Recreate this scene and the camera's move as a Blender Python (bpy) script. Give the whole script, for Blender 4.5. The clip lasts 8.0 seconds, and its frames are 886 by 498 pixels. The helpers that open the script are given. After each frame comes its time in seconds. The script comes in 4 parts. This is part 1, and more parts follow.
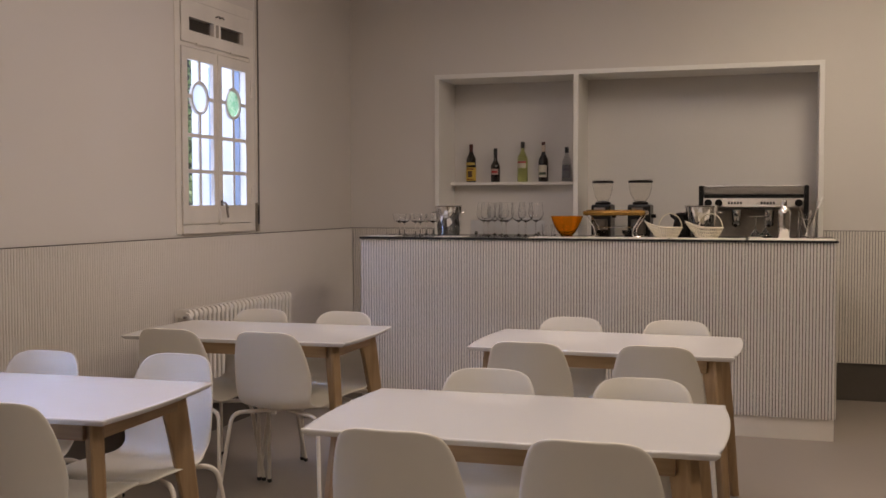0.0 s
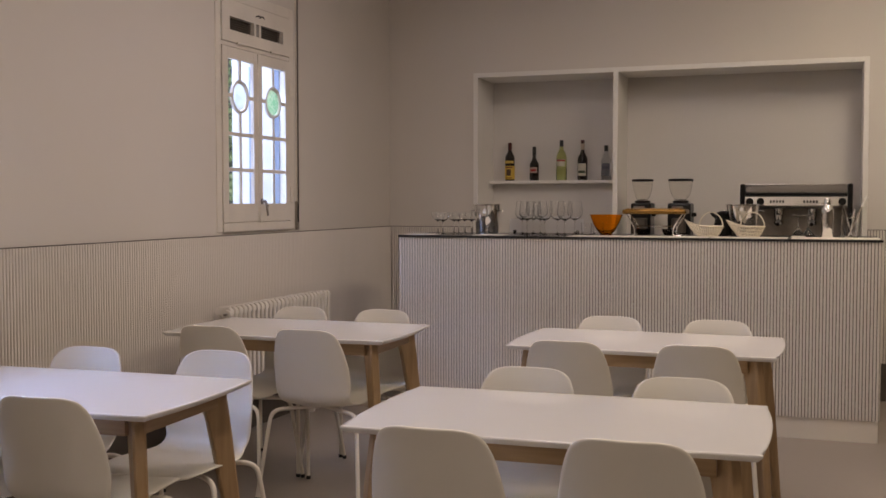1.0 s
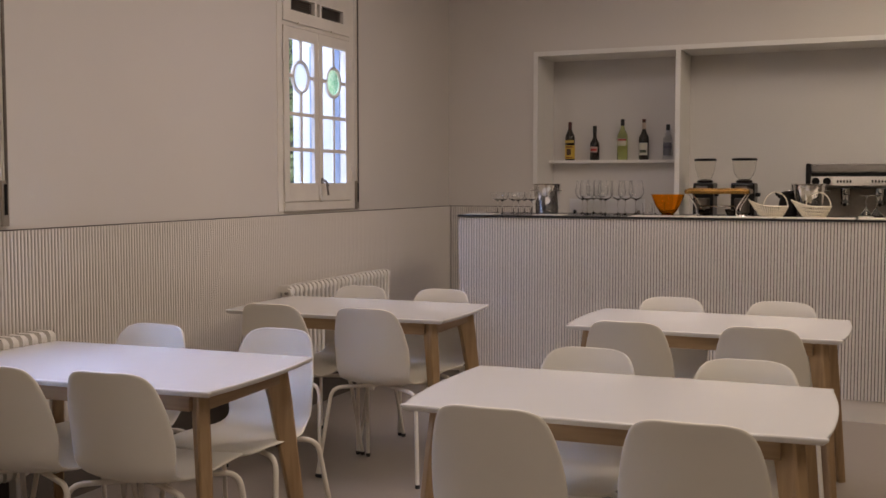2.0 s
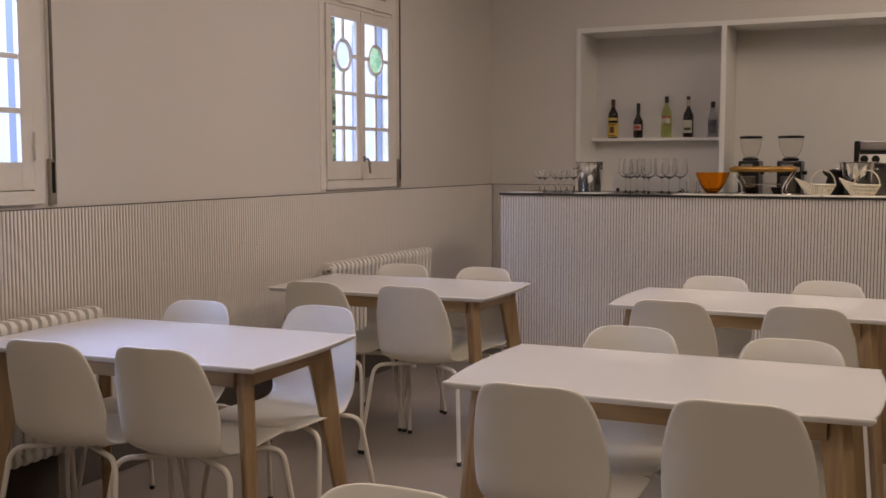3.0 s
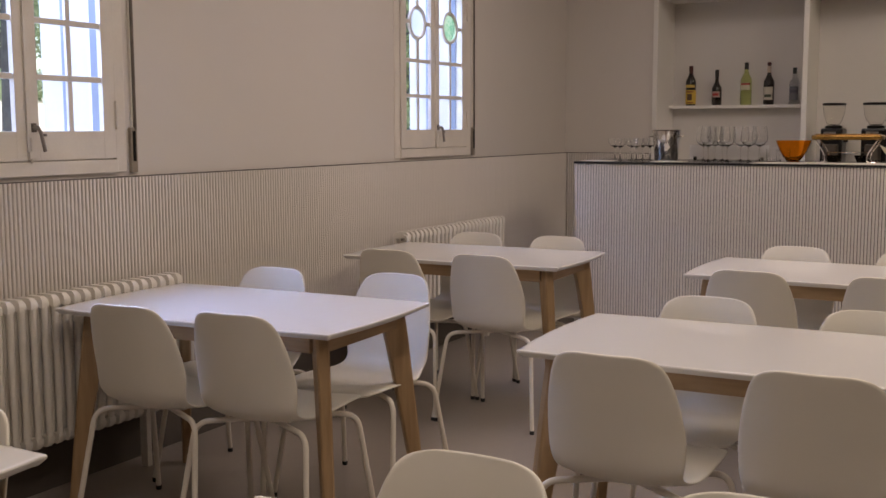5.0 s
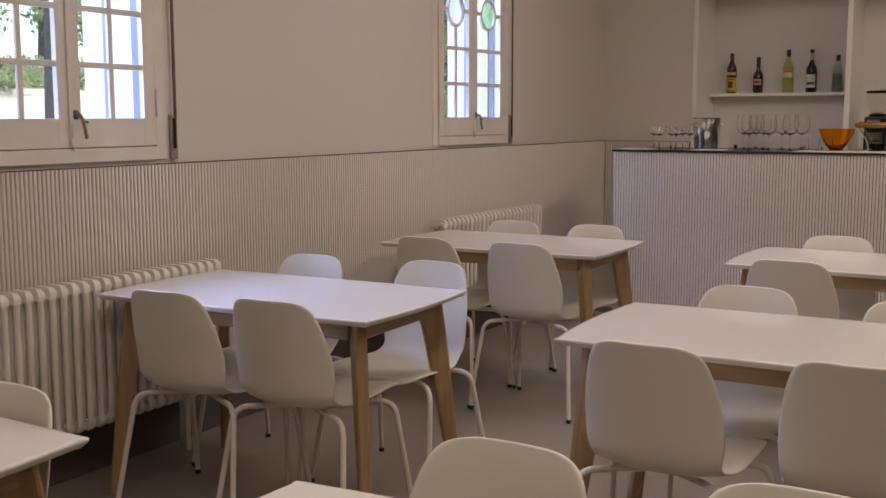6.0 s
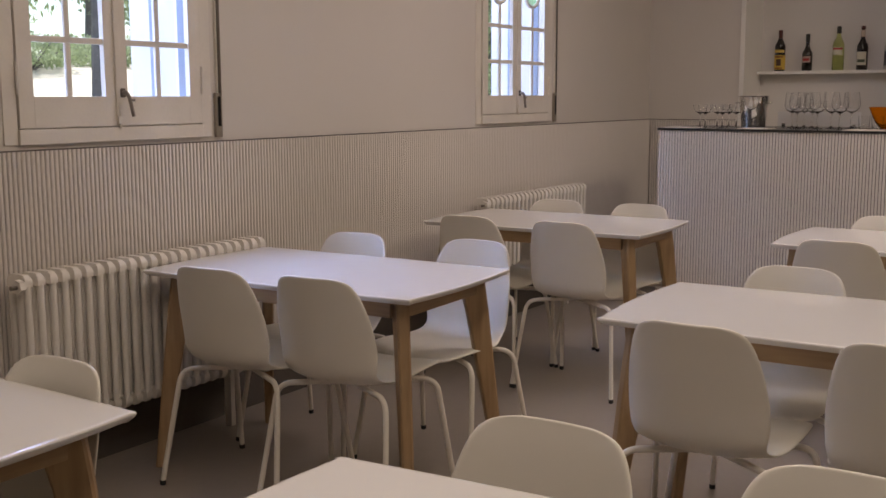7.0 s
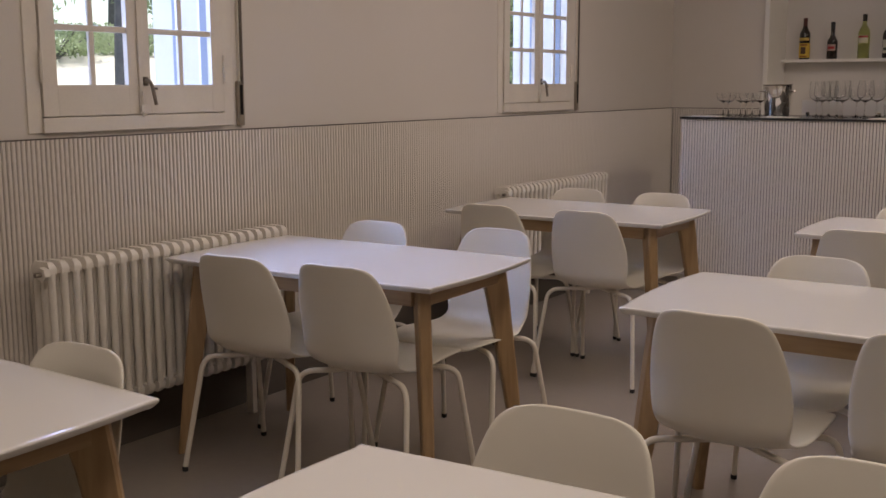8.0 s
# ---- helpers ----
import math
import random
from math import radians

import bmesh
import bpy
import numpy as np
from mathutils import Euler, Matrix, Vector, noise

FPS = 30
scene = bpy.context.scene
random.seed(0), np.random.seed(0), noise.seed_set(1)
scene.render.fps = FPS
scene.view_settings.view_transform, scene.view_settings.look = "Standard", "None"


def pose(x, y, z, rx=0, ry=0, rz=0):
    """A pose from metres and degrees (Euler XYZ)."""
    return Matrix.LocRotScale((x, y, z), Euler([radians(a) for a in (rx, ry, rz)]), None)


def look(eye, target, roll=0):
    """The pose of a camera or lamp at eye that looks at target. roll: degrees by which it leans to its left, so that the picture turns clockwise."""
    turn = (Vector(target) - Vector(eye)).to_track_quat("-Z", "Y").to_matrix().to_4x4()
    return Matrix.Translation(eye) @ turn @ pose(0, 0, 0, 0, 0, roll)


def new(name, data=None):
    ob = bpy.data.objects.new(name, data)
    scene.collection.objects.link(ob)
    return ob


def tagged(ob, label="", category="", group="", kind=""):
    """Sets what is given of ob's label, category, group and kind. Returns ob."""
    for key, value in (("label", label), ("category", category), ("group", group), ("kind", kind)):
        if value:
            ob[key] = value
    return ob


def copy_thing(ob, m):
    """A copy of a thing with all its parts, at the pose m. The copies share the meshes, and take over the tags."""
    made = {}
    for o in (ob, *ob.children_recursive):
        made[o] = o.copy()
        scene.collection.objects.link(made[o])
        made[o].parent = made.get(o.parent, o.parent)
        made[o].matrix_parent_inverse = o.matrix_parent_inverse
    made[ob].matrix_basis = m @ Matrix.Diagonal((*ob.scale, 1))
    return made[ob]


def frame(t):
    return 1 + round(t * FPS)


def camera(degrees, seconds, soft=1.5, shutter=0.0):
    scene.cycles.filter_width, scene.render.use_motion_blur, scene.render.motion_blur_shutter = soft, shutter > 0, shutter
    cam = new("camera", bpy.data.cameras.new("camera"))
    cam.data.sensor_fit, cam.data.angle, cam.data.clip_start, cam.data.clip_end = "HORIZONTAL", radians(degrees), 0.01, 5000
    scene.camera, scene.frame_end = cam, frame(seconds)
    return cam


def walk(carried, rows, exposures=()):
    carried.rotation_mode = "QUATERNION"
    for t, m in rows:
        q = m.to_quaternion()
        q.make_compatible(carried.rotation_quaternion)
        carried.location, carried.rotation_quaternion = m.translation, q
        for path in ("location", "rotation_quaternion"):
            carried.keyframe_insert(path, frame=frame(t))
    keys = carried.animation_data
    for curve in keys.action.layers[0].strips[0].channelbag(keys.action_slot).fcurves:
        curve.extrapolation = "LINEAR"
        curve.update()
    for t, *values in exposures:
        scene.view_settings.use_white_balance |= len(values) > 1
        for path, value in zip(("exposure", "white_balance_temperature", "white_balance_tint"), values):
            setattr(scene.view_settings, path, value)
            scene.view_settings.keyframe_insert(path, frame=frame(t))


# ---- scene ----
# Plan: window wall is x = 0, bar wall is y = 7.78, floor z = 0. The camera pans on a tripod.
cam = camera(45.49, 8.0, soft=1.6)
EYE0, DRIFT = Vector((3.239, 0.0, 1.373)), Vector((-0.036, 0.013, -0.015))
PAN = [  # seconds, yaw, pitch, roll, share of the drift
    (0.0, 17.64, -2.52, 0.07, 0.0),
    (0.5, 18.73, -2.54, 0.08, 0.064),
    (1.0, 19.70, -2.59, 0.03, 0.123),
    (1.5, 21.35, -3.06, 0.00, 0.221),
    (3.0, 25.11, -4.83, 0.05, 0.444),
    (3.5, 26.10, -5.35, 0.06, 0.503),
    (4.0, 27.22, -5.89, 0.13, 0.570),
    (5.5, 29.97, -6.76, 0.15, 0.732),
    (6.0, 31.05, -7.13, 0.12, 0.797),
    (6.5, 32.10, -7.67, 0.13, 0.860),
    (7.0, 33.35, -8.27, 0.13, 0.933),
    (7.5, 34.39, -8.63, 0.16, 0.994),
    (8.0, 34.49, -8.87, 0.13, 1.0),
]
walk(cam, [(t, pose(*(EYE0 + DRIFT * s), 90 + pitch, roll, yaw)) for t, yaw, pitch, roll, s in PAN], exposures=[(0.0, 1.40), (3.5, 1.38), (5.5, 1.38), (7.0, 1.32), (8.0, 1.21)])

# ---------------------------------------------------------------- light
WARM, COOL = (1.0, 0.822, 0.64), (1.0, 0.835, 0.83)
SKY, SUN, ROOM_LAMP = 0.12, 2.9, 20.0
world = bpy.data.worlds.new("sky")
scene.world = world
world.use_nodes = True
sky = world.node_tree.nodes.new("ShaderNodeTexSky")
sky.sky_type, sky.sun_disc, sky.sun_elevation, sky.sun_rotation = "NISHITA", False, radians(52), radians(70)
world.node_tree.links.new(sky.outputs[0], world.node_tree.nodes["Background"].inputs[0])
world.node_tree.nodes["Background"].inputs[1].default_value = SKY
sun = new("sun", bpy.data.lights.new("sun", "SUN"))
sun.data.energy, sun.data.angle, sun.data.color = SUN, radians(0.5), (1.0, 0.95, 0.86)
sun.matrix_world = look((20, 8, 28), (0, 0, 0))


def unseen_ceiling_lamp(x, y, energy, colour):
    lamp = new("unseen_ceiling_light", bpy.data.lights.new("unseen_ceiling_light", "AREA"))
    lamp.data.shape, lamp.data.size, lamp.data.size_y = "RECTANGLE", 0.45, 1.7
    lamp.data.energy, lamp.data.color = energy, colour
    lamp.matrix_world = pose(x, y, 3.28)


# Bare area lamps out of view, added and tuned to balance the room's brightness.
for lx, ly, power, colour in ((1.95, 4.8, 0.48, COOL), (3.9, 5.8, 0.78, WARM), (5.0, 2.2, 0.38, WARM), (2.3, 2.3, 0.27, WARM), (2.7, 0.4, 0.52, (1.0, 0.83, 0.72))):
    unseen_ceiling_lamp(lx, ly, ROOM_LAMP * power, colour)

for wy, power in ((2.30, 60.0), (5.40, 46.0)):   # skylight falling in at the two windows
    lamp = new("window_skylight", bpy.data.lights.new("window_skylight", "AREA"))
    lamp.data.shape, lamp.data.size, lamp.data.size_y = "RECTANGLE", 2.2, 0.9
    lamp.data.energy, lamp.data.color = power, (0.41, 0.54, 1.0)
    lamp.matrix_world = look((-1.0, wy, 2.85), (0.8, wy, 0.8))

# ---------------------------------------------------------------- materials


def shader(name, colour, rough=0.5, metal=0.0, vary=0.06, scale=3.0, bump=0.0, bump_scale=60.0, gloss_vary=0.08, coat=0.0, spec=0.5, stretch=(1, 1, 1), dirt=0.0, per_piece=0.0):
    """A painted, plastic, metal or stone surface: colour at two scales, uneven gloss, fine relief."""
    m = bpy.data.materials.new(name)
    m.use_nodes = True
    nt = m.node_tree
    b = nt.nodes["Principled BSDF"]
    b.inputs["Metallic"].default_value = metal
    b.inputs["Coat Weight"].default_value = coat
    b.inputs["Specular IOR Level"].default_value = spec
    co = nt.nodes.new("ShaderNodeTexCoord")
    mp = nt.nodes.new("ShaderNodeMapping")
    mp.inputs["Scale"].default_value = stretch
    nt.links.new(co.outputs["Object"], mp.inputs[0])
    big = nt.nodes.new("ShaderNodeTexNoise")
    big.inputs["Scale"].default_value, big.inputs["Detail"].default_value = scale, 5
    fine = nt.nodes.new("ShaderNodeTexNoise")
    fine.inputs["Scale"].default_value, fine.inputs["Detail"].default_value = bump_scale, 3
    for n in (big, fine):
        nt.links.new(mp.outputs[0], n.inputs["Vector"])
    add = nt.nodes.new("ShaderNodeMath")
    add.operation = "MULTIPLY_ADD"
    nt.links.new(fine.outputs[0], add.inputs[0])
    add.inputs[1].default_value = 0.35
    nt.links.new(big.outputs[0], add.inputs[2])
    fac = add.outputs[0]
    if per_piece:
        info = nt.nodes.new("ShaderNodeObjectInfo")
        more = nt.nodes.new("ShaderNodeMath")
        more.operation = "MULTIPLY_ADD"
        nt.links.new(info.outputs["Random"], more.inputs[0])
        more.inputs[1].default_value = per_piece
        nt.links.new(fac, more.inputs[2])
        fac = more.outputs[0]
    ramp = nt.nodes.new("ShaderNodeValToRGB")
    lo, hi = [max(0.0, c * (1 - vary)) for c in colour], [min(1.0, c * (1 + vary)) for c in colour]
    if dirt:
        lo = [c * (1 - dirt) for c in lo]
    ramp.color_ramp.elements[0].position, ramp.color_ramp.elements[0].color = 0.38, (*lo, 1)
    ramp.color_ramp.elements[1].position, ramp.color_ramp.elements[1].color = 0.95, (*hi, 1)
    nt.links.new(fac, ramp.inputs[0])
    nt.links.new(ramp.outputs[0], b.inputs["Base Color"])
    r = nt.nodes.new("ShaderNodeMapRange")
    r.inputs[1].default_value, r.inputs[2].default_value = 0.3, 0.9
    r.inputs[3].default_value, r.inputs[4].default_value = max(0.02, rough - gloss_vary), min(1, rough + gloss_vary)
    nt.links.new(fac, r.inputs[0])
    nt.links.new(r.outputs[0], b.inputs["Roughness"])
    if bump:
        bp = nt.nodes.new("ShaderNodeBump")
        bp.inputs["Strength"].default_value, bp.inputs["Distance"].default_value = bump, 0.002
        nt.links.new(fine.outputs[0], bp.inputs["Height"])
        nt.links.new(bp.outputs[0], b.inputs["Normal"])
    return m


def wood(name, light, dark, rough=0.45):
    """Oiled oak with grain along the piece's local z."""
    m = bpy.data.materials.new(name)
    m.use_nodes = True
    nt = m.node_tree
    b = nt.nodes["Principled BSDF"]
    co = nt.nodes.new("ShaderNodeTexCoord")
    mp = nt.nodes.new("ShaderNodeMapping")
    mp.inputs["Scale"].default_value = (1.0, 1.0, 0.09)
    nt.links.new(co.outputs["Object"], mp.inputs[0])
    grain = nt.nodes.new("ShaderNodeTexNoise")
    grain.inputs["Scale"].default_value, grain.inputs["Detail"].default_value, grain.inputs["Distortion"].default_value = 55, 6, 0.6
    broad = nt.nodes.new("ShaderNodeTexNoise")
    broad.inputs["Scale"].default_value, broad.inputs["Detail"].default_value = 14, 3
    nt.links.new(mp.outputs[0], grain.inputs[0])
    nt.links.new(mp.outputs[0], broad.inputs[0])
    mix = nt.nodes.new("ShaderNodeMath")
    mix.operation = "MULTIPLY_ADD"
    nt.links.new(grain.outputs[0], mix.inputs[0])
    mix.inputs[1].default_value = 0.6
    nt.links.new(broad.outputs[0], mix.inputs[2])
    ramp = nt.nodes.new("ShaderNodeValToRGB")
    ramp.color_ramp.elements[0].position, ramp.color_ramp.elements[0].color = 0.55, (*dark, 1)
    ramp.color_ramp.elements[1].position, ramp.color_ramp.elements[1].color = 1.0, (*light, 1)
    nt.links.new(mix.outputs[0], ramp.inputs[0])
    nt.links.new(ramp.outputs[0], b.inputs["Base Color"])
    b.inputs["Roughness"].default_value = rough
    bp = nt.nodes.new("ShaderNodeBump")
    bp.inputs["Strength"].default_value, bp.inputs["Distance"].default_value = 0.15, 0.001
    nt.links.new(grain.outputs[0], bp.inputs["Height"])
    nt.links.new(bp.outputs[0], b.inputs["Normal"])
    return m


def glass(name, colour=(1, 1, 1), rough=0.0, ior=1.45):
    m = bpy.data.materials.new(name)
    m.use_nodes = True
    b = m.node_tree.nodes["Principled BSDF"]
    b.inputs["Base Color"].default_value = (*colour, 1)
    b.inputs["Roughness"].default_value = rough
    b.inputs["Transmission Weight"].default_value = 1.0
    b.inputs["IOR"].default_value = ior
    return m


WALL = shader("wall_paint", (0.685, 0.64, 0.585), 0.75, vary=0.03, scale=1.3, bump=0.12, bump_scale=140)
# Dark colour for the out-of-view walls, chosen to absorb bounced light.
DIM_WALL = shader("bounce_cutting_wall", (0.30, 0.265, 0.225), 0.75, vary=0.05, scale=1.3, bump=0.12, bump_scale=140)
CEIL = shader("ceiling_paint", (0.78, 0.75, 0.70), 0.85, vary=0.03)
FLOOR = shader("microcement", (0.285, 0.247, 0.212), 0.38, vary=0.14, scale=0.9, bump=0.05, bump_scale=25, dirt=0.06)
RIB = shader("rib_paint", (0.73, 0.68, 0.62), 0.55, vary=0.04, scale=2.0, bump=0.05)
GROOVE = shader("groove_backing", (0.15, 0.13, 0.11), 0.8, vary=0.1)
PLINTH_AND_GAP = shader("dark_plinth_and_gap_shade", (0.092, 0.078, 0.066), 0.7, vary=0.15)
WHITE = shader("white_lacquer", (0.84, 0.815, 0.77), 0.38, vary=0.025, scale=2.5)
# White lacquer darkened for the niche back: the recess's shade is in the colour.
NICHE_SHADE = shader("shaded_niche_lacquer", (0.68, 0.65, 0.61), 0.6, vary=0.025, scale=1.5)
KICK = shader("kick_board", (0.74, 0.69, 0.61), 0.5, vary=0.04)
TOP_WHITE = shader("table_lacquer", (0.76, 0.74, 0.71), 0.09, vary=0.008, scale=1.5, bump_scale=9, gloss_vary=0.015)
CHAIR = shader("chair_plastic", (0.80, 0.76, 0.67), 0.48, vary=0.02, scale=6, bump=0.08, bump_scale=500)
LEGPAINT = shader("leg_powder_coat", (0.76, 0.71, 0.63), 0.40, vary=0.03, bump=0.05, bump_scale=400)
RUBBER = shader("black_rubber", (0.02, 0.02, 0.02), 0.7)
OAK = wood("oak", (0.47, 0.325, 0.18), (0.30, 0.19, 0.097))
RADIATOR = shader("radiator_enamel", (0.84, 0.80, 0.73), 0.35, vary=0.04, scale=5, dirt=0.05)
SASH = shader("window_paint", (0.78, 0.73, 0.65), 0.42, vary=0.04, scale=5, bump=0.06, bump_scale=90, dirt=0.06)
OUTER = shader("outer_reveal_paint", (0.64, 0.60, 0.53), 0.7, vary=0.04)
METAL = shader("dark_metal", (0.16, 0.14, 0.12), 0.45, metal=0.8, vary=0.2, scale=20)
HANDLE = shader("worn_handle_metal", (0.30, 0.27, 0.24), 0.35, metal=0.8, vary=0.25, scale=25)
GUIDE = shader("shutter_guide_paint", (0.24, 0.27, 0.34), 0.5, vary=0.08)
PLATE = shader("winder_plate_metal", (0.36, 0.32, 0.27), 0.4, metal=0.6, vary=0.15, scale=20)
STEEL = shader("brushed_steel", (0.48, 0.45, 0.41), 0.30, metal=1.0, vary=0.06, scale=8, stretch=(1, 1, 12))
CHROME = shader("chrome", (0.80, 0.79, 0.77), 0.08, metal=1.0, vary=0.03, gloss_vary=0.03)
BLACK = shader("black_plastic", (0.008, 0.0075, 0.007), 0.32, vary=0.2, spec=0.25)
STONE = shader("bar_stone", (0.035, 0.033, 0.031), 0.22, vary=0.10, scale=12)
STONE_EDGE = shader("black_bar_edge", (0.008, 0.008, 0.008), 0.6, vary=0.2)
PALE_TOP = shader("pale_counter", (0.55, 0.53, 0.49), 0.3, vary=0.08, scale=12)
GLASS = glass("clear_glass", (0.99, 0.99, 0.99), 0.0, 1.33)
PANE = glass("window_glass", (1, 1, 1), 0.0, 1.02)
FROST = glass("frosted_glass", (0.95, 0.97, 1.0), 0.55, 1.2)
GREEN_GLASS = glass("green_cathedral_glass", (0.45, 0.85, 0.55), 0.35, 1.2)
pat = GREEN_GLASS.node_tree
vor = pat.nodes.new("ShaderNodeTexNoise")
vor.inputs["Scale"].default_value, vor.inputs["Detail"].default_value, vor.inputs["Distortion"].default_value = 34, 2, 1.5
tint = pat.nodes.new("ShaderNodeValToRGB")
tint.color_ramp.elements[0].position, tint.color_ramp.elements[0].color = 0.40, (0.25, 0.62, 0.22, 1)
tint.color_ramp.elements[1].position, tint.color_ramp.elements[1].color = 0.56, (0.80, 0.95, 0.55, 1)
obco = pat.nodes.new("ShaderNodeTexCoord")
pat.links.new(obco.outputs["Object"], vor.inputs["Vector"])
pat.links.new(vor.outputs[0], tint.inputs[0])
pat.links.new(tint.outputs[0], pat.nodes["Principled BSDF"].inputs["Base Color"])
SMOKE = glass("hopper_plastic", (0.96, 0.95, 0.93), 0.02, 1.12)
AMBER = glass("orange_glass", (1.0, 0.53, 0.07), 0.02, 1.16)
RED_AMBER = glass("red_orange_glass", (1.0, 0.16, 0.02), 0.05, 1.3)
BRASS = shader("brass_and_wood", (0.32, 0.18, 0.045), 0.18, metal=0.75, vary=0.2, scale=12)
CREAM_WIRE = shader("cream_wire", (0.68, 0.62, 0.49), 0.40)
SMOKY = glass("smoked_glass", (0.30, 0.27, 0.24), 0.03, 1.4)
MILKY = glass("milky_glass", (0.78, 0.77, 0.76), 0.5, 1.3)
MILKY.node_tree.nodes["Principled BSDF"].inputs["Transmission Weight"].default_value = 0.7

# ---------------------------------------------------------------- building blocks


def mesh_of(name, bm, material, smooth=False):
    bmesh.ops.recalc_face_normals(bm, faces=bm.faces)
    me = bpy.data.meshes.new(name)
    bm.to_mesh(me)
    bm.free()
    for mt in material if isinstance(material, (list, tuple)) else [material]:
        me.materials.append(mt)
    if smooth:
        me.shade_smooth()
        me.set_sharp_from_angle(angle=radians(38))
    return me


def part(name, bm, material, parent, label="", smooth=False):
    ob = new(name, mesh_of(name, bm, material, smooth))
    ob.parent = parent
    if label:
        ob["label"] = label
    return ob


def share(name, mesh, parent, m):
    ob = new(name, mesh)
    ob.parent = parent
    ob.matrix_local = m
    return ob


def thing(name, label, category, m=None, group="", kind=""):
    ob = new(name)
    ob.empty_display_size = 0.05
    if m is not None:
        ob.matrix_world = m
    return tagged(ob, label, category, group, kind)


def structure(name, bm, material, label, category, smooth=False):
    return tagged(new(name, mesh_of(name, bm, material, smooth)), label, category, kind="structure")


def box(bm, x0, x1, y0, y1, z0, z1, bevel=0.0, mat=0):
    got = bmesh.ops.create_cube(bm, size=1, matrix=Matrix.Translation(((x0 + x1) / 2, (y0 + y1) / 2, (z0 + z1) / 2)) @ Matrix.Diagonal((x1 - x0, y1 - y0, z1 - z0, 1)))
    faces = {f for v in got["verts"] for f in v.link_faces}
    for f in faces:
        f.material_index = mat
    if bevel:
        edges = list({e for f in faces for e in f.edges})
        bmesh.ops.bevel(bm, geom=edges, offset=bevel, segments=2, affect="EDGES", profile=0.6)
    return bm


def boxed(*a, **k):
    return box(bmesh.new(), *a, **k)


def rounded_path(pts, radius, steps=5):
    """A polyline with its inner corners rounded."""
    pts = [Vector(p) for p in pts]
    out = [pts[0]]
    for a, b, c in zip(pts, pts[1:], pts[2:]):
        r = min(radius, (b - a).length * 0.45, (c - b).length * 0.45)
        p, q = b + (a - b).normalized() * r, b + (c - b).normalized() * r
        for i in range(steps + 1):
            t = i / steps
            out.append(p * (1 - t) ** 2 + b * 2 * t * (1 - t) + q * t * t)
    out.append(pts[-1])
    return out


def tube(bm, pts, r, seg=8, r_end=None, closed=False):
    """A round tube along a polyline, capped at its ends."""
    pts = [Vector(p) for p in pts]
    n = len(pts)
    rings = []
    side = None
    for i, p in enumerate(pts):
        a, b = (pts[i - 1], pts[(i + 1) % n]) if closed else (pts[max(i - 1, 0)], pts[min(i + 1, n - 1)])
        d = (b - a).normalized()
        if side is None:
            side = d.orthogonal().normalized()
        side = (side - d * side.dot(d)).normalized()
        up = d.cross(side)
        rr = r if r_end is None else r + (r_end - r) * i / (n - 1)
        rings.append([bm.verts.new(p + (side * math.cos(2 * math.pi * k / seg) + up * math.sin(2 * math.pi * k / seg)) * rr) for k in range(seg)])
    for i in range(n if closed else n - 1):
        a, b = rings[i], rings[(i + 1) % n]
        for k in range(seg):
            bm.faces.new((a[k], a[(k + 1) % seg], b[(k + 1) % seg], b[k]))
    if not closed:
        bm.faces.new(rings[0][::-1])
        bm.faces.new(rings[-1])
    return bm


def lathe(bm, profile, seg=24, centre=(0, 0), cap=True):
    """Turns (radius, z) pairs round a vertical axis."""
    cx, cy = centre
    rings = []
    for r, z in profile:
        rings.append([bm.verts.new((cx + max(r, 1e-4) * math.cos(2 * math.pi * k / seg), cy + max(r, 1e-4) * math.sin(2 * math.pi * k / seg), z)) for k in range(seg)])
    for a, b in zip(rings, rings[1:]):
        for k in range(seg):
            bm.faces.new((a[k], a[(k + 1) % seg], b[(k + 1) % seg], b[k]))
    if cap:
        bm.faces.new(rings[0][::-1])
        bm.faces.new(rings[-1])
    return bm


def turned(*a, **k):
    return lathe(bmesh.new(), *a, **k)


# ---------------------------------------------------------------- the room
X1, Y0, Y1, ZC = 7.0, -3.6, 7.78, 3.3
WALL_T = 0.38
DADO, DADO_LOW = 1.172, 0.262
WINDOWS = ((2.206, 3.125), (5.24, 6.13))   # openings in the window wall
WIN_Z0, WIN_Z1 = 1.205, 2.60

floor = structure("floor", boxed(0, X1, Y0, Y1, -0.12, 0), FLOOR, "grey-brown polished microcement floor with soft sheen", "floor")
ceiling = structure("ceiling", boxed(-WALL_T, X1 + 0.2, Y0 - 0.2, Y1 + 0.8, ZC, ZC + 0.2), CEIL, "plain off-white plaster ceiling", "ceiling")

bm = bmesh.new()
cuts = [Y0] + [v for w in WINDOWS for v in w] + [Y1]
for i in range(0, len(cuts), 2):
    box(bm, -WALL_T, 0, cuts[i], cuts[i + 1], 0, ZC)
for a, b in WINDOWS:
    box(bm, -WALL_T, 0, a, b, 0, WIN_Z0)
    box(bm, -WALL_T, 0, a, b, WIN_Z1, ZC)
structure("wall_west", bm, WALL, "cream painted plaster wall with two casement windows", "wall")

NX0, NX1, NZ1, NZ0, NDEPTH = 0.703, 3.53, 2.352, 0.95, 0.40   # bar niche, outer sizes
bm = bmesh.new()
box(bm, -WALL_T, NX0, Y1, Y1 + 0.5, 0, ZC)
box(bm, NX1, X1 + 0.2, Y1, Y1 + 0.5, 0, ZC)
box(bm, NX0, NX1, Y1, Y1 + 0.5, NZ1, ZC)
box(bm, NX0, NX1, Y1, Y1 + 0.5, 0, NZ0)
box(bm, NX0, NX1, Y1 + NDEPTH + 0.02, Y1 + 0.5, NZ0, NZ1)
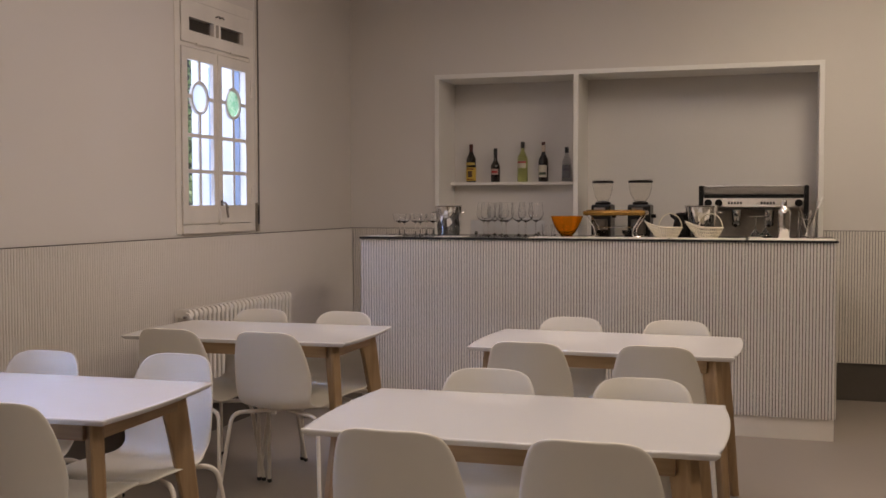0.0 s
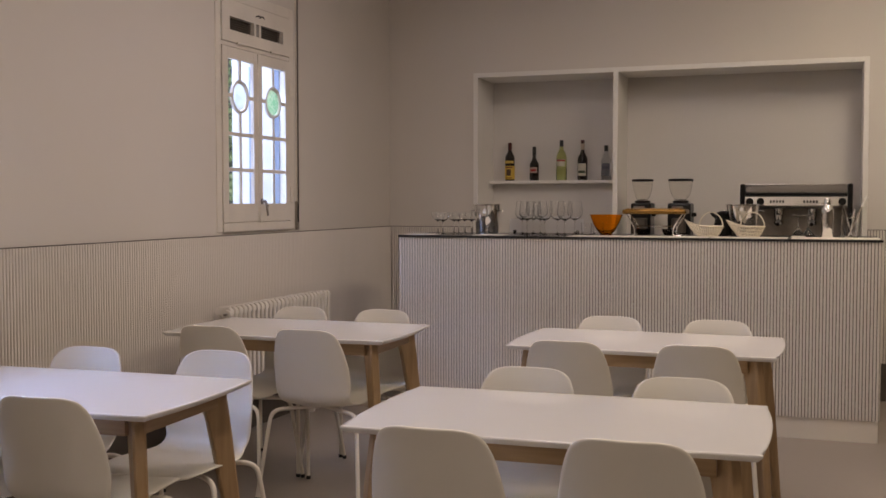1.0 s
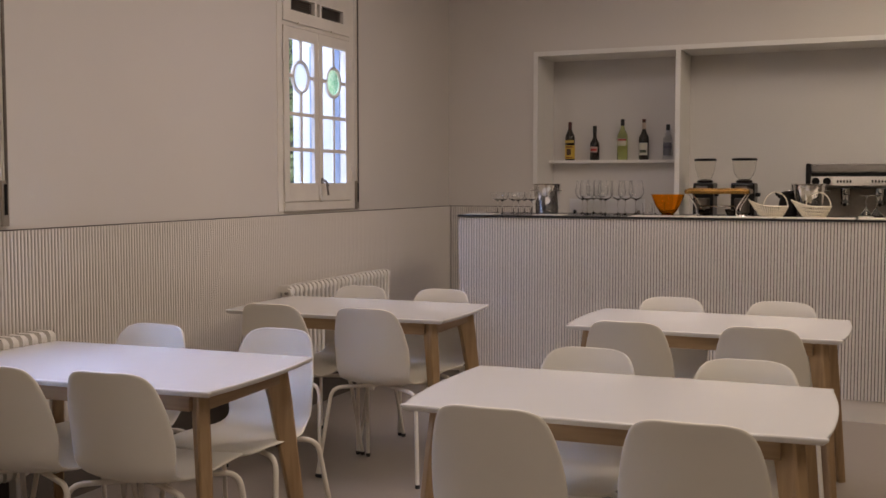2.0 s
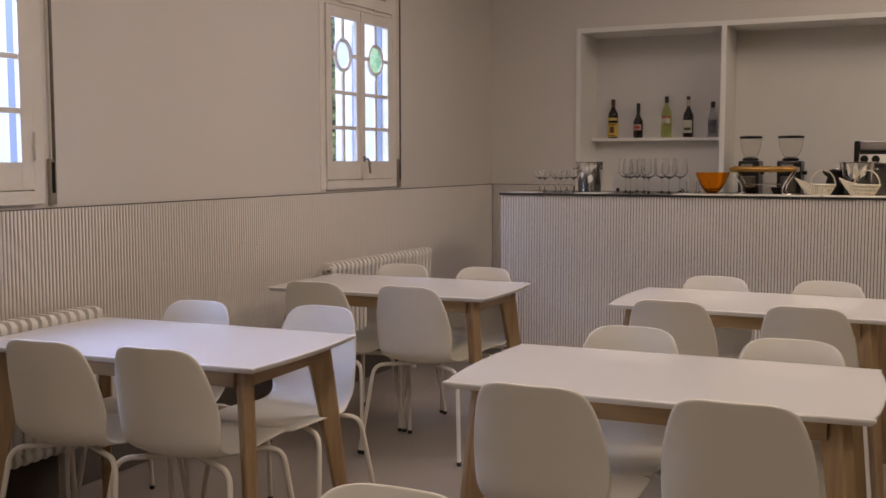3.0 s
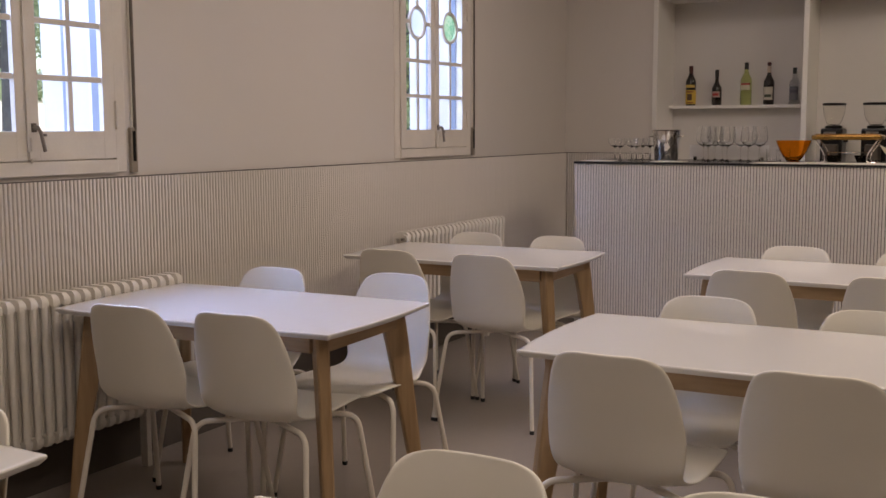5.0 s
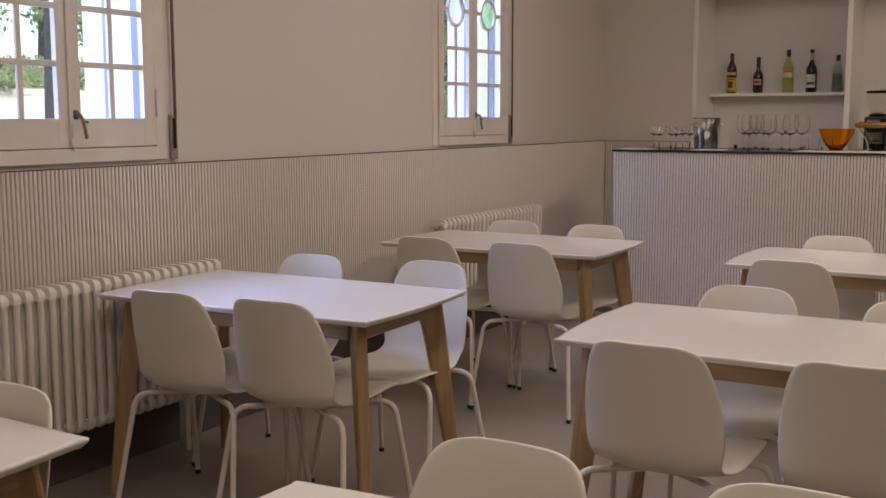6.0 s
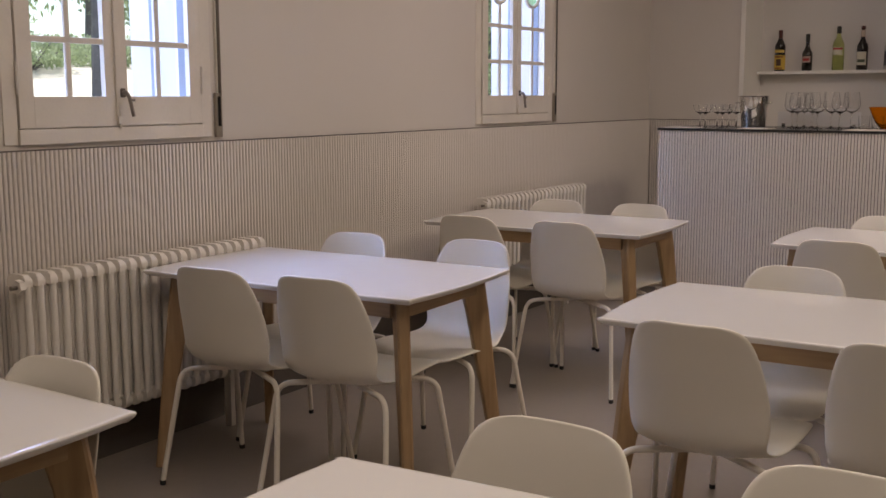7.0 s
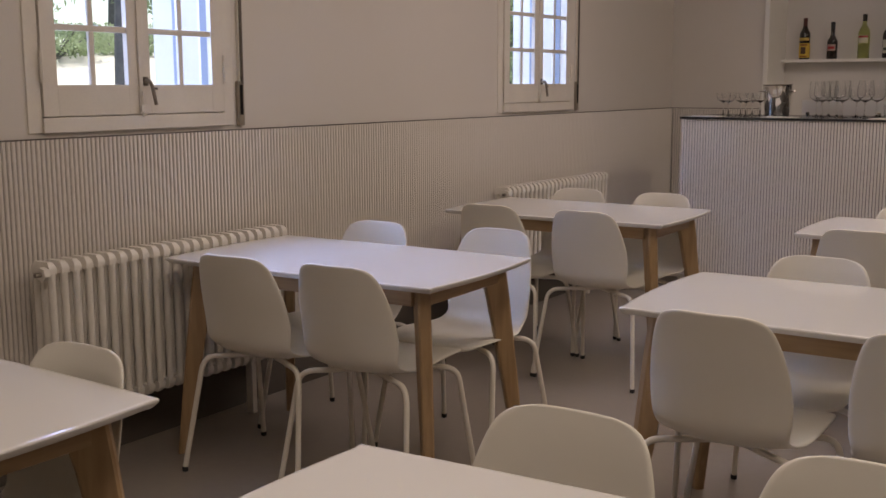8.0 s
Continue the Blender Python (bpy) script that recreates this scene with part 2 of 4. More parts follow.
structure("wall_north", bm, WALL, "cream painted plaster wall with a white niche behind the bar", "wall")
# East and south walls stay out of view; added dark to lower ambient light.
structure("wall_east", boxed(X1, X1 + 0.2, Y0, Y1, 0, ZC), DIM_WALL, "plain wall out of view, added dark to cut bounced light", "wall")
structure("wall_south", boxed(-WALL_T, X1 + 0.2, Y0 - 0.2, Y0, 0, ZC), DIM_WALL, "plain wall out of view, added dark to cut bounced light", "wall")


def rib_mesh(width, depth, z0, z1, centres):
    """Rounded ribs at the given centres along local x, their backs on y = 0."""
    verts, faces = [], []
    for c in centres:
        prof = [(c - width / 2, 0.0), (c - width / 2, -depth * 0.55), (c - width * 0.30, -depth * 0.92), (c, -depth),
                (c + width * 0.30, -depth * 0.92), (c + width / 2, -depth * 0.55), (c + width / 2, 0.0)]
        k, m = len(verts), len(prof)
        verts += [(x, y, z0) for x, y in prof] + [(x, y, z1) for x, y in prof]
        faces += [(k + j, k + j + 1, k + m + j + 1, k + m + j) for j in range(m - 1)]
        faces += [tuple(k + m + j for j in range(m)), tuple(k + j for j in reversed(range(m)))]
    me = bpy.data.meshes.new("rib")
    me.from_pydata(verts, [], faces)
    me.materials.append(RIB)
    return me


def rib_board(board, length, z0, z1, pitch=0.0187, width=0.0147, depth=0.008, singly=(0.0, 99.0)):
    """Ribs on a board along its local x: single pieces within the stretch, the rest joined."""
    n = round(length / pitch)
    pitch = length / n
    centres = [(i + 0.5) * pitch for i in range(n)]
    one = rib_mesh(width, depth, z0, z1, [0.0])
    rest = []
    for c in centres:
        if singly[0] <= c <= singly[1]:
            share("rib", one, board, pose(c, 0, 0))
        else:
            rest.append(c)
    if rest:
        r = new("ribs_beyond", rib_mesh(width, depth, z0, z1, rest))
        r.parent = board
        r["kind"] = "stuff"


def rib_panel(name, label, m, length, z0, z1, singly=(0.0, 99.0)):
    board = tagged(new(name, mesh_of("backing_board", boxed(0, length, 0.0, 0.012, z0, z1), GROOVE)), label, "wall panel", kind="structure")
    board.matrix_world = m
    rib_board(board, length, z0, z1, singly=singly)
    return board


# ribbed wainscot on both walls, floating over a dark recessed base
rib_panel("wainscot_west", "greige vertically ribbed wainscot panel on the wall", pose(0.014, Y0, 0, 0, 0, 90), Y1 - Y0 - 0.024, DADO_LOW, DADO, (1.70 - Y0, 7.25 - Y0))
rib_panel("wainscot_north", "greige vertically ribbed wainscot panel on the wall", pose(0.024, Y1 - 0.014, 0), NX0 - 0.03, DADO_LOW, DADO)
rib_panel("wainscot_north", "greige vertically ribbed wainscot panel on the wall", pose(NX1 + 0.002, Y1 - 0.014, 0), 3.4, DADO_LOW, DADO, (0.0, 0.6))
structure("baseboard_west", boxed(0.0005, 0.006, Y0, Y1, 0.001, DADO_LOW), PLINTH_AND_GAP, "dark recessed base under the ribbed panel", "baseboard")
structure("baseboard_north", boxed(0.006, X1, Y1 - 0.006, Y1 - 0.0005, 0.001, DADO_LOW), PLINTH_AND_GAP, "dark recessed base under the ribbed panel", "baseboard")
# Solid dark strips along the wainscot top; their colour paints the gap's shadow.
structure("gap_shade_west", boxed(0.0005, 0.020, Y0, Y1 - 0.021, DADO, DADO + 0.004), PLINTH_AND_GAP, "thin dark strip painted as the shadow gap on top of the wainscot", "trim")
structure("gap_shade_north", boxed(0.0005, NX0 - 0.004, Y1 - 0.020, Y1 - 0.0005, DADO, DADO + 0.004), PLINTH_AND_GAP, "thin dark strip painted as the shadow gap on top of the wainscot", "trim")
structure("gap_shade_north", boxed(NX1 + 0.002, X1, Y1 - 0.020, Y1 - 0.0005, DADO, DADO + 0.004), PLINTH_AND_GAP, "thin dark strip painted as the shadow gap on top of the wainscot", "trim")

# ---------------------------------------------------------------- windows


def leaf(parent, y0, y1, left_hinge, lattice, disc):
    """One casement leaf between y0 and y1: stiles, rails, glazing bars, panes."""
    z0, z1 = 1.250, 2.262
    xb, xf = -0.012, 0.012
    hinge, meet = 0.060, 0.054 if left_hinge else 0.046
    a, b = (y0 + hinge, y1 - meet) if left_hinge else (y0 + meet, y1 - hinge)
    lf = part("casement_leaf", bmesh.new(), SASH, parent)
    for name, v in (("stile", (y0, a, z0, z1)), ("stile", (b, y1, z0, z1)), ("bottom_rail", (a, b, z0, z0 + 0.108)), ("top_rail", (a, b, z1 - 0.066, z1))):
        part(name, boxed(xb, xf, *v, bevel=0.0012), SASH, lf)
    g0, g1 = z0 + 0.108, z1 - 0.066
    mid, half = (a + b) / 2, 0.011
    bars = [g0 + 0.198, g0 + 0.405]
    zc = (bars[1] + half + g1) / 2
    ring_r = 0.098
    bm_ = bmesh.new()
    for z in bars:
        box(bm_, xb + 0.006, xf - 0.004, a, b, z - half, z + half, bevel=0.003)
    part("glazing_bar", bm_, SASH, lf)
    spans = [(g0, bars[0] - half), (bars[0] + half, bars[1] - half)]
    spans += [(bars[1] + half, zc - ring_r + 0.006), (zc + ring_r - 0.006, g1)] if lattice else [(bars[1] + half, zc - half), (zc + half, g1)]
    bm_ = bmesh.new()
    for s, e in spans:
        box(bm_, xb + 0.006, xf - 0.004, mid - half, mid + half, s, e, bevel=0.003)
    part("glazing_bar", bm_, SASH, lf)
    if lattice:
        bm_ = bmesh.new()
        box(bm_, xb + 0.006, xf - 0.004, a, mid - ring_r + 0.006, zc - half, zc + half, bevel=0.003)
        box(bm_, xb + 0.006, xf - 0.004, mid + ring_r - 0.006, b, zc - half, zc + half, bevel=0.003)
        part("glazing_bar", bm_, SASH, lf)
        bm_ = bmesh.new()
        n = 36
        prof = [(ring_r, xb + 0.004), (ring_r, xf - 0.004), (ring_r - 0.008, xf), (ring_r - 0.016, xf - 0.003), (ring_r - 0.021, xf - 0.010), (ring_r - 0.021, xb + 0.004)]
        rings = [[bm_.verts.new((x, mid + r * math.cos(2 * math.pi * k / n), zc + r * math.sin(2 * math.pi * k / n))) for r, x in prof] for k in range(n)]
        for k in range(n):
            p, q = rings[k], rings[(k + 1) % n]
            for j in range(len(prof)):
                bm_.faces.new((p[j], p[(j + 1) % len(prof)], q[(j + 1) % len(prof)], q[j]))
        part("ring_bar", bm_, SASH, lf, smooth=True)
        bm_ = bmesh.new()
        bmesh.ops.create_cone(bm_, cap_ends=True, segments=36, radius1=ring_r - 0.0205, radius2=ring_r - 0.0205, depth=0.004, matrix=pose(-0.003, mid, zc, 0, 90, 0))
        d = part("round_pane", bm_, GREEN_GLASS if disc else FROST, lf, "green textured round glass" if disc else "pale frosted round glass")
        d.visible_shadow = False
    else:
        part("glazing_bar", boxed(xb + 0.006, xf - 0.004, a, b, zc - half, zc + half, bevel=0.003), SASH, lf)
    for p0, p1 in ((a, mid), (mid, b)):
        for s, e in ((g0, bars[0]), (bars[0], bars[1]), (bars[1], g1)):
            if lattice and s == bars[1]:
                continue
            pane = part("pane", boxed(-0.004, -0.001, p0, p1, s, e), PANE, lf)
            pane.visible_shadow = False
    # hinges on the outer stile
    for z in (1.42, 2.10):
        y = y0 - 0.004 if left_hinge else y1 + 0.004
        part("hinge", tube(bmesh.new(), [(xf + 0.004, y, z - 0.055), (xf + 0.004, y, z + 0.055)], 0.007), SASH, lf)
    return lf


def window(name, y0, y1, lattice):
    w = tagged(new(name), "cream painted wooden double casement window with vent panel above", "window", kind="structure")
    m = (y0 + y1) / 2
    i0, i1 = y0 + 0.040, y1 - 0.040
    for n, v in (("window_frame", (-0.13, 0.006, y0 - 0.02, i0 - 0.005, WIN_Z0 - 0.012, 2.60)), ("window_frame", (-0.13, 0.006, i1 + 0.005, y1 + 0.02, WIN_Z0 - 0.012, 2.60)),
                 ("window_sill", (-0.13, 0.016, i0 - 0.005, i1 + 0.005, WIN_Z0 - 0.012, 1.246)), ("window_frame", (-0.13, 0.004, i0 - 0.005, i1 + 0.005, 2.266, 2.290)),
                 ("window_frame", (-0.13, 0.006, i0 - 0.005, i1 + 0.005, 2.536, 2.60))):
        part(n, boxed(*v, bevel=0.003), SASH, w)
    for v in ((-0.12, -0.013, i0 - 0.005, i0 + 0.007, 1.246, 2.27), (-0.12, -0.013, i1 - 0.007, i1 + 0.005, 1.246, 2.27), (-0.12, -0.013, i0 + 0.007, i1 - 0.007, 1.246, 1.266), (-0.12, -0.013, i0 + 0.007, i1 - 0.007, 2.25, 2.268), (-0.025, -0.013, m - 0.012, m + 0.012, 1.266, 2.25)):
        part("frame_stop", boxed(*v), SASH, w)
    leaf(w, i0, m - 0.001, True, lattice, False)
    leaf(w, m + 0.001, i1, False, lattice, True)
    # cover strip where the leaves meet, with bolts and a lever handle
    part("cover_strip", boxed(0.012, 0.020, m - 0.012, m + 0.012, 1.252, 2.258, bevel=0.003), SASH, w)
    # vent panel
    vz0, vz1 = 2.362, 2.438
    pan = part("vent_panel", boxed(-0.03, 0.012, i0, i1, 2.292, vz0, bevel=0.003), SASH, w)
    box_list = ((i0, i1, vz1, 2.533), (i0, i0 + 0.085, vz0, vz1), (m - 0.040, m - 0.018, vz0, vz1), (m + 0.018, m + 0.040, vz0, vz1), (i1 - 0.085, i1, vz0, vz1))
    for v in box_list:
        part("vent_rail", boxed(-0.03, 0.0115, *v), SASH, pan)
    # Solid black block: the darkness behind the grille is put into its colour.
    part("vent_backing", boxed(-0.11, -0.054, i0, i1, 2.30, 2.50), BLACK, pan, "black block standing in for the dark opening behind the grille")
    for g0, g1 in ((i0 + 0.085, m - 0.040), (m - 0.018, m + 0.018), (m + 0.040, i1 - 0.085)):
        bm_ = bmesh.new()
        k = 6
        for j in range(k):
            z = vz0 + (j + 0.5) * (vz1 - vz0) / k
            box(bm_, -0.022, -0.014, g0, g1, z - 0.0035, z + 0.0035)
        part("vent_grille", bm_, METAL, pan, "dark metal vent grille")
    for y in (m - 0.02, m + 0.02):
        part("vent_catch", tube(bmesh.new(), rounded_path([(0.012, y, 2.48), (0.035, y, 2.485), (0.035, y + 0.02, 2.475)], 0.006), 0.004), METAL, w)
    for y in (m - 0.20, m + 0.20):
        part("vent_hinge", tube(bmesh.new(), [(0.016, y - 0.05, 2.291), (0.016, y + 0.05, 2.291)], 0.007), SASH, w)
    # lever handle with its plate and rod guides
    zh = 1.372
    h = part("lever_handle", tube(bmesh.new(), rounded_path([(0.020, m + 0.014, zh), (0.046, m + 0.014, zh), (0.050, m + 0.022, zh - 0.020), (0.052, m + 0.036, zh - 0.088)], 0.008), 0.0085, r_end=0.0070), HANDLE, w, "worn grey metal lever handle", smooth=True)
    part("thumb_stop", tube(bmesh.new(), [(0.046, m + 0.022, zh - 0.026), (0.050, m + 0.046, zh - 0.028)], 0.0045), METAL, h)
    part("handle_plate", boxed(0.018, 0.026, m + 0.004, m + 0.026, zh - 0.018, zh + 0.016, bevel=0.004), METAL, h)
    part("rod_guide", boxed(0.018, 0.030, m - 0.014, m + 0.014, 1.258, 1.285, bevel=0.003), SASH, w)
    part("bolt_rod", tube(bmesh.new(), [(0.024, m, 1.24), (0.024, m, 1.335)], 0.006), SASH, w)
    # shutter strap in its metal channel on the wall beside the frame
    s = y1 + 0.060
    rail = tagged(new("shutter_strap"), "grey shutter strap with a metal winder plate beside window", "shutter strap")
    part("strap", boxed(0.012, 0.016, s - 0.004, s + 0.010, 1.36, 3.2), METAL, rail, "dark woven strap")
    part("winder_plate", boxed(0.0005, 0.016, s - 0.024, s + 0.012, 1.190, 1.372, bevel=0.003), PLATE, rail)
    part("winder_slot", boxed(0.0165, 0.019, s - 0.014, s + 0.002, 1.235, 1.358, bevel=0.001), BLACK, rail)
    part("strap_guide", boxed(0.0005, 0.011, s - 0.010, s + 0.010, 1.345, 3.2), SASH, rail)
    return w


window("window_1", *WINDOWS[0], False)
window("window_2", *WINDOWS[1], True)
for a, b in WINDOWS:   # painted outer reveal and stone sill beyond the glass
    bm = bmesh.new()
    box(bm, -WALL_T - 0.05, -0.132, a - 0.02, a + 0.012, WIN_Z0 - 0.01, WIN_Z1)
    box(bm, -WALL_T - 0.05, -0.132, b - 0.012, b + 0.02, WIN_Z0 - 0.01, WIN_Z1)
    box(bm, -WALL_T - 0.09, -0.132, a - 0.02, b + 0.02, WIN_Z0 - 0.02, WIN_Z0 + 0.02)
    structure("window_reveal", bm, OUTER, "white painted outer window reveal and sill", "window reveal")
    for gx0, gx1, gy0, gy1 in ((-0.300, -0.272, b - 0.022, b - 0.0125), (-0.100, -0.060, b - 0.054, b - 0.0475)):
        structure("shutter_guide", boxed(gx0, gx1, gy0, gy1, WIN_Z0 + 0.062, 2.249, bevel=0.002), GUIDE, "blue-grey metal shutter guide in the outer reveal", "shutter guide")

# ---------------------------------------------------------------- outdoors
GROUND = shader("pale_gravel", (0.50, 0.47, 0.42), 0.9, vary=0.15, scale=0.6, bump=0.5, bump_scale=40)
LEAF = shader("hedge_leaf", (0.22, 0.26, 0.17), 0.5, vary=0.4, scale=2.5)
leaf_net = LEAF.node_tree
light_through = leaf_net.nodes.new("ShaderNodeBsdfTranslucent")
light_through.inputs[0].default_value = (0.34, 0.42, 0.20, 1)
leaf_mix = leaf_net.nodes.new("ShaderNodeMixShader")
leaf_mix.inputs[0].default_value = 0.45
leaf_net.links.new(leaf_net.nodes["Principled BSDF"].outputs[0], leaf_mix.inputs[1])
leaf_net.links.new(light_through.outputs[0], leaf_mix.inputs[2])
leaf_net.links.new(leaf_mix.outputs[0], leaf_net.nodes["Material Output"].inputs[0])
BARK = shader("bark", (0.105, 0.10, 0.10), 0.9, vary=0.3, scale=9, bump=0.6, bump_scale=30)
bm = bmesh.new()   # one sheet: level by the house, rising to a bank, then level to the horizon
profile = [(-WALL_T - 0.001, -0.25), (-2.5, -0.25), (-4.5, 0.25), (-7.0, 1.05), (-9.5, 1.75), (-14.0, 2.1), (-400.0, 2.2)]
lines = [[bm.verts.new((x, y, z)) for y in (-400, -20, 0, 8, 16, 40, 400)] for x, z in profile]
for la, lb in zip(lines, lines[1:]):
    for k in range(6):
        bm.faces.new((la[k], la[k + 1], lb[k + 1], lb[k]))
structure("ground", bm, GROUND, "pale sunlit gravel bank outside the windows", "ground")


def bank(x):
    """Height of the ground at x."""
    return float(np.interp(-x, [-q[0] for q in profile], [q[1] for q in profile]))


def leaves(bm, centre, size, count, rng, leaf_size):
    for _ in range(count):
        d = Vector((rng.gauss(0, 1), rng.gauss(0, 1), rng.gauss(0, 1))).normalized()
        r = rng.uniform(0.55, 1.0)
        p = Vector(centre) + Vector((d.x * size[0], d.y * size[1], d.z * size[2])) * r * (0.8 + 0.35 * noise.noise(d * 2.5 + Vector(centre)))
        rot = Euler((rng.uniform(0, 6.3), rng.uniform(0, 6.3), rng.uniform(0, 6.3))).to_matrix()
        s = leaf_size * rng.uniform(0.6, 1.3)
        vs = [bm.verts.new(p + rot @ Vector(v) * s) for v in ((-1, 0, 0), (0, -0.45, 0.12), (1, 0, 0), (0, 0.45, 0.12))]
        bm.faces.new(vs)


rng = random.Random(7)
for bx, by in ((-9.6, 5.2), (-9.9, 7.2), (-9.4, 9.0), (-10.0, 10.8), (-9.5, 12.8), (-10.2, 15.0), (-9.6, 17.4), (-10.0, 20.0), (-9.5, 22.6), (-9.9, 3.0)):
    sh = thing("garden_shrub", "dense green rounded garden shrub on gravel", "shrub", pose(bx, by, bank(bx) - 0.03), group="shrubs along the garden")
    bm = bmesh.new()
    leaves(bm, (0, 0, 0.26), (0.85, 1.2, 0.30), 3000, rng, 0.036)
    part("crown", bm, LEAF, sh)
    bm = bmesh.new()
    for k in range(6):
        a = k * 1.05
        tube(bm, [(0.05 * math.cos(a), 0.05 * math.sin(a), 0), (0.3 * math.cos(a), 0.3 * math.sin(a), 0.2), (0.55 * math.cos(a), 0.6 * math.sin(a), 0.4)], 0.02, 6, 0.006)
    part("trunk", bm, BARK, sh)
for tx, ty, h, low in ((-12.5, 9.9, 6.5, 0.10), (-13.2, 13.15, 7.0, 0.08), (-13.5, 16.4, 7.0, 0.20), (-12.2, 19.0, 6.5, 0.20), (-14.0, 25.0, 7.5, 0.20), (-13.0, 5.0, 7.0, 0.20), (-5.98, 7.515, 12.0, 0.50), (-7.5, 17.9, 6.0, 0.06)):
    tr = thing("garden_tree", "leafy broad tree in the garden outside", "tree", pose(tx, ty, bank(tx) - 0.03), group="garden trees")
    bm = bmesh.new()
    tube(bm, [(0, 0, 0), (0.06, 0.03, h * 0.25), (-0.03, 0.08, h * 0.5), (0.05, 0, h * 0.85)], 0.19, 10, 0.05)
    for k in range(7):
        a = k * 0.9 + tx
        z = h * (0.3 + 0.07 * k)
        tube(bm, [(0, 0, z), (0.7 * math.cos(a), 0.7 * math.sin(a), z + 0.5), (1.5 * math.cos(a), 1.5 * math.sin(a), z + 0.8)], 0.06, 6, 0.015)
    part("trunk", bm, BARK, tr)
    bm = bmesh.new()
    for k in range(22):
        a = k * 2.4
        rr = 1.9 * math.sqrt((k + 0.5) / 22)
        leaves(bm, (rr * math.cos(a), rr * math.sin(a), h * rng.uniform(low, 0.85)), (0.95, 0.95, 0.75), 520, rng, 0.065)
    part("crown", bm, LEAF, tr)

# ---------------------------------------------------------------- radiators


def radiator(y0, y1, z1):
    z0 = z1 - 0.555
    n = round((y1 - y0) / 0.0485)
    pitch = (y1 - y0) / n
    r = thing("column_radiator", "cream enamelled steel column radiator under the window", "radiator", group="wall radiators")
    bm_ = bmesh.new()
    xs = (0.074, 0.114, 0.154)
    for x in xs:
        tube(bm_, [(x, 0, z0 + 0.04), (x, 0, z1 - 0.035)], 0.0125, 10)
    for z, s in ((z1 - 0.03, 1), (z0 + 0.035, -1)):   # rounded headers joining the tubes of a section
        prof = [(0.064, -0.010), (0.063, 0.006), (0.068, 0.020), (0.082, 0.031), (0.146, 0.031), (0.160, 0.020), (0.165, 0.006), (0.164, -0.010)]
        front = [bm_.verts.new((x, -pitch * (0.20 if h > 0.028 else 0.27 if h > 0.015 else 0.30), z + s * h)) for x, h in prof]
        back = [bm_.verts.new((x, pitch * (0.20 if h > 0.028 else 0.27 if h > 0.015 else 0.30), z + s * h)) for x, h in prof]
        for j in range(len(prof)):
            bm_.faces.new((front[j], front[(j + 1) % 8], back[(j + 1) % 8], back[j]))
        bm_.faces.new(front)
        bm_.faces.new(back[::-1])
    col = mesh_of("radiator_section", bm_, RADIATOR, True)
    for i in range(n):
        share("radiator_section", col, r, pose(0, y0 + (i + 0.5) * pitch, 0))
    v = part("valve", tube(bmesh.new(), [(0.148, y0 - 0.012, z1 - 0.036), (0.148, y0 + 0.008, z1 - 0.036)], 0.025, 6), RADIATOR, r, "cream hexagonal radiator plug")
    part("vent_screw", tube(bmesh.new(), [(0.148, y0 - 0.034, z1 - 0.036), (0.148, y0 - 0.012, z1 - 0.036)], 0.008, 10), HANDLE, v, "worn metal vent screw", smooth=True)
    part("tie_bar", boxed(0.066, 0.162, y0 + 0.012, y0 + 0.036, z0 + 0.215, z0 + 0.235, bevel=0.004), RADIATOR, r)
    part("pipe", tube(bmesh.new(), rounded_path([(0.113, y0 + 0.01, z0 + 0.03), (0.113, y0 - 0.05, z0 + 0.03), (0.113, y0 - 0.05, 0.0)], 0.02), 0.009, 8), RADIATOR, r)
    for z in (z1 - 0.034, z0 + 0.034):
        part("header_tube", tube(bmesh.new(), [(0.113, y0 + 0.01, z), (0.113, y1 - 0.01, z)], 0.017, 12), RADIATOR, r, smooth=True)
    for y in (y0 + 0.2, y1 - 0.2):
        part("bracket", boxed(0.001, 0.075, y - 0.012, y + 0.012, z1 - 0.10, z1 - 0.07), RADIATOR, r)
        part("foot", boxed(0.10, 0.136, y - 0.012, y + 0.012, 0.0, z0 + 0.02), RADIATOR, r)
    return r


radiator(2.112, 3.285, 0.771)
radiator(5.085, 6.365, 0.781)

# ---------------------------------------------------------------- tables
TL, TW, TH, TOP = 1.180, 0.697, 0.74, 0.020


